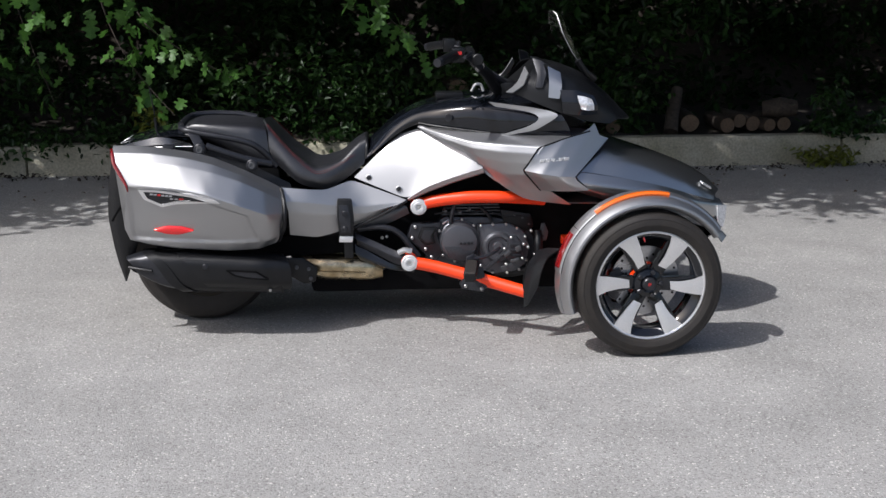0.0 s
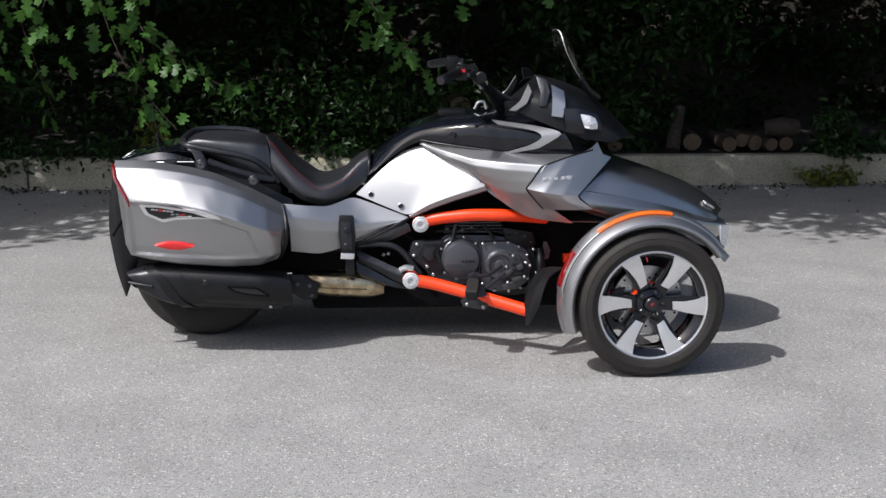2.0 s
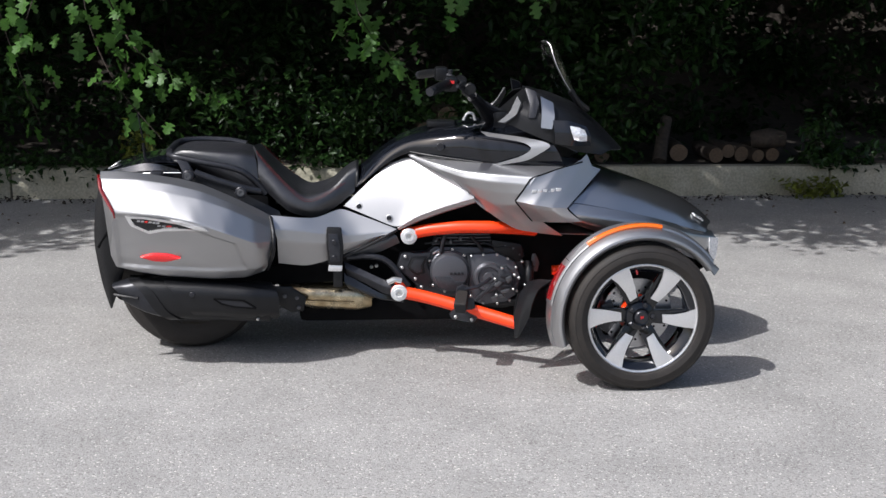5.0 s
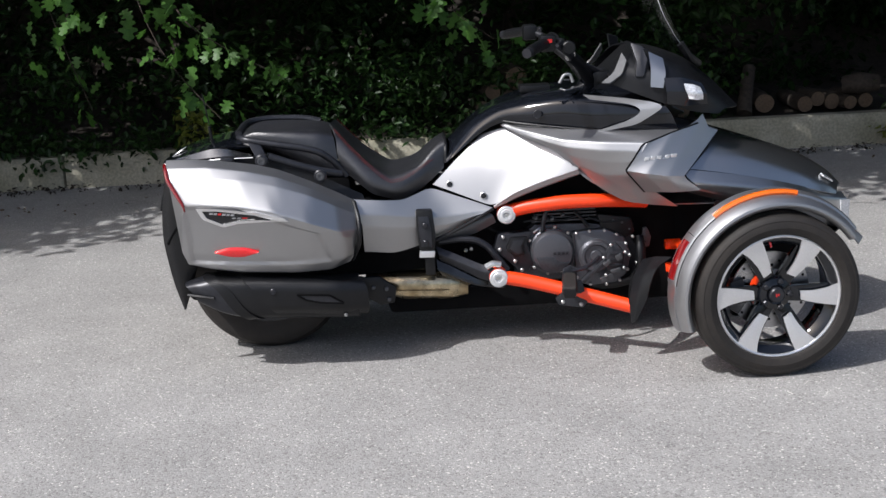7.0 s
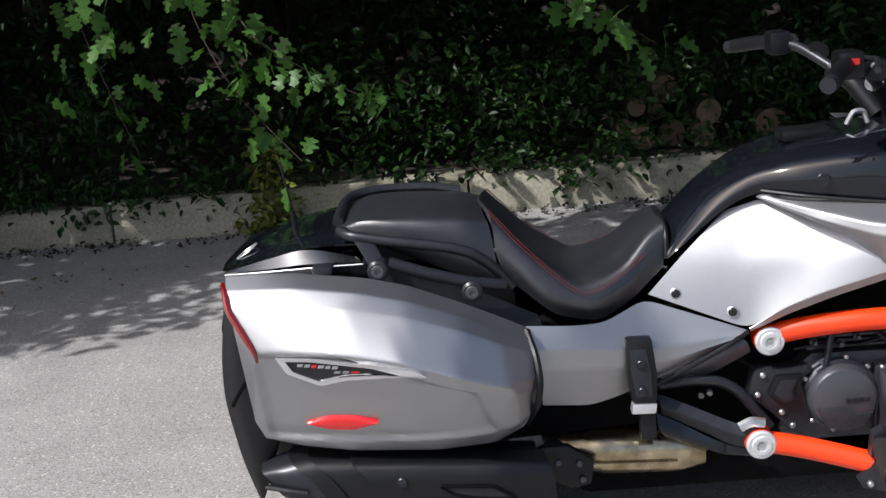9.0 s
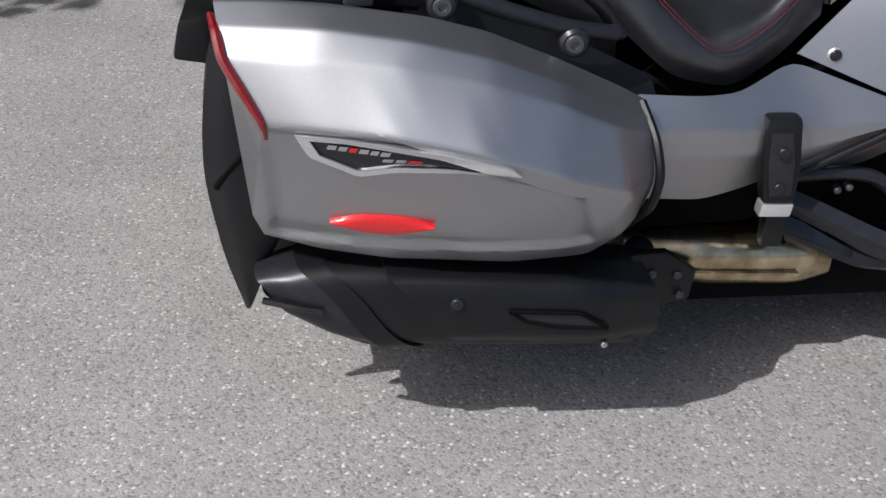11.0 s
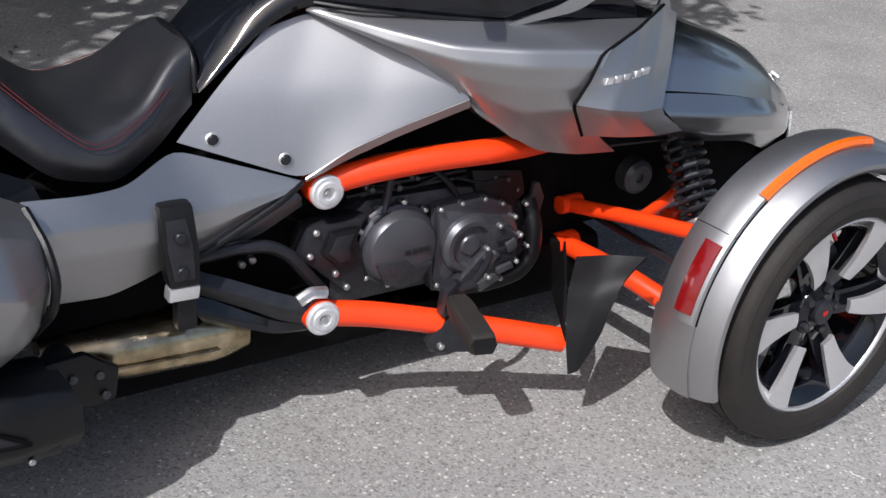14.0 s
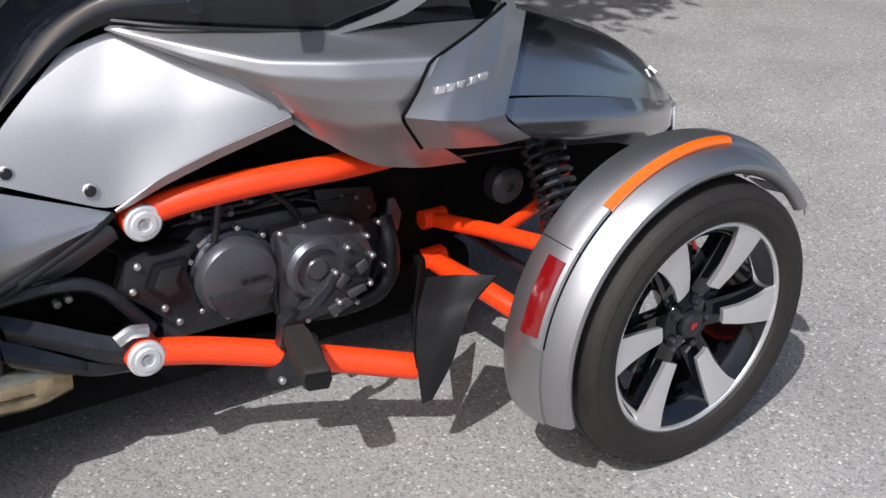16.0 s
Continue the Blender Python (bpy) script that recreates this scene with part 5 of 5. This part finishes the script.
part("handlebar_far", tube([(0.40, 0, 0.985), (0.381, 0.06, 0.985), (0.30, 0.12, 1.035), (0.24, 0.19, 1.085), (0.20, 0.25, 1.118), (0.144, 0.31, 1.127)], 0.0125, 12), SATIN, bars)
for side in (1, -1):
    put = lambda s: flip(s, side)
    part("grip", put(tube([(0.158, -0.30, 1.127), (0.125, -0.36, 1.122), (0.085, -0.43, 1.110)], 0.019, 14)), PLASTIC, bars, "black rubber grip")
    part("bar_end", put(tube([(0.085, -0.43, 1.110), (0.072, -0.452, 1.107)], 0.017, 14)), SATIN, bars)
    part("switch_block", put(box(0.135, 0.19, -0.32, -0.25, 1.095, 1.155)), PLASTIC, bars, "switch block with a red button", bevel=0.012)
    part("kill_switch", put(box(0.150, 0.175, -0.326, -0.31, 1.128, 1.140)), RED_MARK, bars)
    part("hand_lever", put(tube([(0.20, -0.25, 1.13), (0.215, -0.32, 1.135), (0.18, -0.42, 1.125)], 0.007, 8)), SATIN, bars)
    part("reservoir", put(disc(0.024, -0.20, -0.245, (0.245, 0, 1.10), 16, 0.004)), PLASTIC, bars)
    part("riser", put(tube([(0.345, -0.07, 0.955), (0.30, -0.115, 1.03), (0.26, -0.16, 1.065)], 0.022, 12)), PLASTIC, bars)
part("bar_clamp", box(0.35, 0.43, -0.09, 0.09, 0.93, 0.995), PLASTIC, bars, bevel=0.014)
part("dash", slab([(0.40, -0.16, 0.98), (0.52, -0.16, 1.085), (0.56, -0.16, 1.07), (0.50, -0.16, 0.95)], 0.32), PLASTIC, fairing, "black dash pod", bevel=0.012)


# ---- planting behind the kerb ----
rng = np.random.default_rng(7)


def leaf_cloud(centres, spread, count, size, droop=0.3):
    """Many small folded leaves scattered round clump centres."""
    c = np.array(centres)[rng.integers(0, len(centres), count)] + rng.normal(0, 1, (count, 3)) * np.array(spread)
    s = size * rng.uniform(0.6, 1.35, count)
    yaw, pit, rol = rng.uniform(0, 2 * np.pi, count), rng.normal(-droop, 0.55, count), rng.normal(0, 0.6, count)
    base = np.array([(0, 0, 0), (0.30, 0.26, 0.06), (0.72, 0.20, 0.04), (1, 0, -0.08), (0.72, -0.20, 0.04), (0.30, -0.26, 0.06)])
    cy, sy, cp, sp, cr, sr = np.cos(yaw), np.sin(yaw), np.cos(pit), np.sin(pit), np.cos(rol), np.sin(rol)
    x = base[None, :, 0] * s[:, None]
    y0 = base[None, :, 1] * s[:, None]
    z0 = base[None, :, 2] * s[:, None]
    y, z = y0 * cr[:, None] - z0 * sr[:, None], y0 * sr[:, None] + z0 * cr[:, None]
    x2, z2 = x * cp[:, None] - z * sp[:, None], x * sp[:, None] + z * cp[:, None]
    v = np.stack([x2 * cy[:, None] - y * sy[:, None], x2 * sy[:, None] + y * cy[:, None], z2], 2) + c[:, None, :]
    k = np.arange(count)[:, None] * 6
    f = np.concatenate([k + np.array([[0, 5, 4, 3]]), k + np.array([[0, 3, 2, 1]])])
    return v.reshape(-1, 3), f


def stuff(name, cloud, mat, label, category):
    me = bpy.data.meshes.new(name)
    me.from_pydata(cloud[0].tolist(), [], cloud[1].tolist())
    me.materials.append(mat)
    return tagged(new(name, me), label, category, kind="stuff")


def np_join(a, b):
    return np.concatenate([a[0], b[0]]), np.concatenate([a[1], b[1] + len(a[0])])


def clumps(n, x0, x1, y0, y1, z0, z1):
    return np.stack([rng.uniform(x0, x1, n), rng.uniform(y0, y1, n), rng.uniform(z0, z1, n)], 1)


# Hedge and back hedge use the shade-darkened leaf; nearer plants the lighter copy.
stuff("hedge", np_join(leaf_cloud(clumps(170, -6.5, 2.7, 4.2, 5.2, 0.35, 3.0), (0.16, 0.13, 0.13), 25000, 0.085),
                       leaf_cloud(clumps(80, 2.7, 8.0, 5.0, 6.2, 0.3, 2.6), (0.18, 0.15, 0.14), 15000, 0.085)), SHADED_LEAF, "dense green hedge with leaf colour darkened for deep shade", "hedge")
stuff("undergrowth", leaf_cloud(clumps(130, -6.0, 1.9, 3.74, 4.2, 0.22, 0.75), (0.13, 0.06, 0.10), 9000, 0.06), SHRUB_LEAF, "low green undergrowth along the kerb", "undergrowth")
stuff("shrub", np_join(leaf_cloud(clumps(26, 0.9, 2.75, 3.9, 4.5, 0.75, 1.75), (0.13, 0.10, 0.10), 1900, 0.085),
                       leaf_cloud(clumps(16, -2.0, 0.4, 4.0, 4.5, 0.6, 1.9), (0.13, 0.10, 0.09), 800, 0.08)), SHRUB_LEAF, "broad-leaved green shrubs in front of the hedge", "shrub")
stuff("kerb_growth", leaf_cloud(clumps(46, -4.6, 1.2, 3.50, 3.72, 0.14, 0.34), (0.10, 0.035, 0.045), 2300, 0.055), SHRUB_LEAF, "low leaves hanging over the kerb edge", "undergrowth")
stuff("back_hedge", leaf_cloud(clumps(200, -10, 11, 6.0, 7.8, 0.6, 4.5), (0.3, 0.3, 0.3), 16000, 0.13), SHADED_LEAF, "foliage further back, leaf colour darkened for shade", "hedge")
deep = clumps(400, -11, 11, 1.7, 8.0, 2.9, 4.8)
fringe = clumps(90, -9.5, 5.0, 0.2, 1.7, 2.9, 3.6)
rim = clumps(110, -8.5, 5.0, 1.25, 2.0, 2.9, 3.5)
gap = lambda c: c[~((abs(c[:, 0] + 3.4) < 0.75) & (c[:, 1] > 0.7)) & ~((abs(c[:, 0] + 1.45) < 0.45) & (c[:, 1] > 1.0))]
fringe, rim = gap(fringe), gap(rim)
stuff("canopy", np_join(np_join(leaf_cloud(deep, (0.34, 0.26, 0.2), 105000, 0.17), leaf_cloud(rim, (0.24, 0.14, 0.14), 7500, 0.15)), leaf_cloud(fringe, (0.20, 0.16, 0.10), 13000, 0.10)), SHADED_LEAF, "overhanging tree canopy", "tree canopy")

# trees whose crowns make the shade
for x, y, lean in ((-3.6, 5.4, 0.3), (0.6, 5.8, -0.2), (6.4, 6.3, 0.25)):
    t = tagged(new("tree"), "slim tree with dark bark behind the kerb", "tree", group="trees behind the kerb")
    part("trunk", tube([(x, y, 0.1), (x + 0.05, y - 0.05, 1.2), (x + lean * 0.5, y - 0.3, 2.4), (x + lean, y - 0.6, 3.6)], 0.09, 10, radii=(0.12, 0.10, 0.08, 0.05)), BARK, t)
    for k in range(5):
        a = 1.25 * k + x
        part("limb", tube([(x + lean * 0.6, y - 0.35, 2.5 + 0.15 * k), (x + lean * 0.6 + 0.8 * math.cos(a), y - 0.9 + 0.6 * math.sin(a), 3.1 + 0.1 * k), (x + lean + 1.7 * math.cos(a), y - 1.4 + 1.2 * math.sin(a), 3.5)], 0.03, 7, radii=(0.045, 0.03, 0.012)), BARK, t)


def lobed_leaf():
    out = [(0, 0), (0.08, 0.10), (0.10, 0.30), (0.20, 0.36), (0.30, 0.20), (0.38, 0.20), (0.44, 0.42), (0.55, 0.46), (0.62, 0.24), (0.70, 0.18), (0.79, 0.28), (0.88, 0.22), (0.92, 0.09), (1.0, 0)]
    ring = out + [(x, -y) for x, y in out[-2:0:-1]]
    v = [(0.45, 0, 0.0)] + [(x, y, 0.10 * abs(y) - 0.10 * x * x) for x, y in ring]
    f = [(0, i, i % len(ring) + 1) for i in range(1, len(ring) + 1)]
    me = bpy.data.meshes.new("leaf")
    me.from_pydata(v, [], f)
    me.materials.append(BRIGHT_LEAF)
    return me


LOBED = lobed_leaf()


def branch(points, count, size, spread):
    b = tagged(new("branch"), "overhanging branch with bright green lobed leaves", "branch", group="overhanging branches")
    part("twig", tube(points, 0.006, 6, radii=(0.007, 0.004, 0.002)), BARK, b)
    line = resample(points, count)
    for i, p in enumerate(line):
        ob = new("leaf", LOBED)
        s = size * rng.uniform(0.7, 1.2)
        off = rng.normal(0, 1, 3) * np.array(spread)
        ob.matrix_basis = pose(p[0] + off[0], p[1] + off[1], p[2] + off[2], rng.uniform(-60, 60), rng.uniform(20, 85), rng.uniform(0, 360)) @ Matrix.Diagonal((s, s, s, 1))
        ob.parent = b


branch([(-2.0, 2.9, 3.0), (-2.05, 2.3, 1.6), (-2.12, 2.0, 1.25), (-2.2, 2.0, 1.02)], 60, 0.105, (0.10, 0.12, 0.05))
branch([(-1.9, 3.2, 3.0), (-1.95, 2.7, 1.4), (-1.75, 2.5, 0.92), (-1.42, 2.35, 0.58)], 85, 0.11, (0.10, 0.12, 0.06))
branch([(-1.85, 2.9, 1.5), (-1.6, 2.5, 1.12), (-1.3, 2.3, 0.95), (-1.05, 2.25, 0.82)], 55, 0.105, (0.07, 0.10, 0.05))
branch([(-2.7, 3.2, 3.0), (-2.5, 2.8, 1.4), (-2.3, 2.6, 0.90), (-2.2, 2.55, 0.65)], 56, 0.10, (0.12, 0.12, 0.07))
branch([(-0.2, 3.0, 3.0), (-0.28, 2.6, 1.5), (-0.15, 2.4, 1.18), (0.18, 2.4, 0.95)], 120, 0.11, (0.09, 0.10, 0.05))
branch([(0.4, 3.0, 3.0), (0.30, 2.5, 1.7), (0.33, 2.2, 1.40)], 64, 0.10, (0.10, 0.10, 0.03))
branch([(1.0, 3.0, 3.0), (0.92, 2.5, 1.7), (0.86, 2.2, 1.42)], 50, 0.10, (0.09, 0.10, 0.03))

# firewood
def log(x, y, z, r, length, tilt=0.0):
    ob = tagged(new("log"), "sawn log with rough brown bark and a pale cut end", "log", group="stacked firewood logs")
    m = Matrix.Translation((x, y, z)) @ Matrix.Rotation(radians(tilt), 4, "Z")
    body = lathe([(r * 0.96, 0.0), (r, 0.02), (r * 1.03, length * 0.4), (r * 0.97, length * 0.7), (r * 0.9, length), (0, length)], 18)
    body = ([(px * (1 + 0.05 * math.sin(2 * math.atan2(pz, px) + x * 9)), py, pz) for px, py, pz in body[0]], body[1])
    part("bark", moved(body, m), BARK, ob)
    face = ([(px * (1 + 0.05 * math.sin(2 * math.atan2(pz, px) + x * 9)), py, pz) for px, py, pz in lathe([(0.0, -0.004), (r * 0.93, -0.003), (r * 0.96, 0.004)], 18)[0]], lathe([(0, 0)] * 3, 18)[1])
    part("cut_end", moved(face, m), CUT, ob)


CUT = material("cut_wood", (0.10, 0.068, 0.042), 0.8, 0.0, 0.25, 70, second=(0.10, 0.065, 0.04), second_scale=14, second_amount=0.8, bump=0.4, bump_scale=120)
for x, z, r in ((0.30, 0.29, 0.075), (0.477, 0.295, 0.085), (0.635, 0.285, 0.075), (0.39, 0.43, 0.05), (0.675, 0.41, 0.075), (1.03, 0.305, 0.10), (1.63, 0.26, 0.06), (0.45, 0.55, 0.085), (0.27, 0.47, 0.055), (0.20, 0.36, 0.05),
                (2.22, 0.28, 0.07), (2.50, 0.265, 0.06), (2.61, 0.29, 0.055), (2.72, 0.265, 0.06), (2.83, 0.26, 0.05), (2.95, 0.265, 0.055)):
    log(x, 3.86 + 0.04 * math.sin(x * 17), z, r, 0.5, 6 * math.sin(x * 5))
big = tagged(new("log"), "thick split log lying on the stack", "log", group="stacked firewood logs")
part("bark", tube([(2.80, 3.92, 0.375), (2.90, 3.88, 0.39), (3.04, 3.86, 0.385)], 0.07, 12, radii=(0.06, 0.078, 0.062)), BARK, big)
stump = tagged(new("log"), "rough log leaning upright against the hedge", "log", group="stacked firewood logs")
part("bark", tube([(2.06, 3.82, 0.22), (2.10, 3.92, 0.36), (2.16, 4.05, 0.52)], 0.05, 12, radii=(0.055, 0.05, 0.045)), BARK, stump)

# weeds on the kerb
stuff("weeds", leaf_cloud(np.concatenate([clumps(10, -1.95, -1.65, 3.34, 3.52, 0.03, 0.22), clumps(5, -1.85, -1.7, 3.5, 3.65, 0.22, 0.45)]), (0.06, 0.04, 0.04), 420, 0.055), YELLOW_LEAF, "yellow-green weeds growing from the kerb foot", "weeds")
stuff("kerb_weed", leaf_cloud(clumps(8, 3.0, 3.3, 3.38, 3.5, 0.03, 0.12), (0.06, 0.03, 0.03), 260, 0.05), YELLOW_LEAF, "yellow dry weed at the kerb", "weeds")
stuff("trailing_ivy", leaf_cloud(clumps(14, 3.1, 3.6, 3.5, 3.8, 0.16, 0.6), (0.06, 0.05, 0.06), 600, 0.06), SHRUB_LEAF, "ivy trailing over the kerb", "ivy")
stuff("gutter_litter", leaf_cloud(clumps(150, -6, 6, 3.36, 3.53, 0.004, 0.03), (0.07, 0.035, 0.006), 1500, 0.03), SOIL, "dark leaf litter in the gutter along the kerb", "leaf litter")
stuff("dry_leaves", leaf_cloud(clumps(60, -5, 5, 2.2, 3.3, 0.004, 0.012), (0.16, 0.14, 0.003), 260, 0.028), CUT, "scattered dry leaves on the asphalt", "dry leaves")
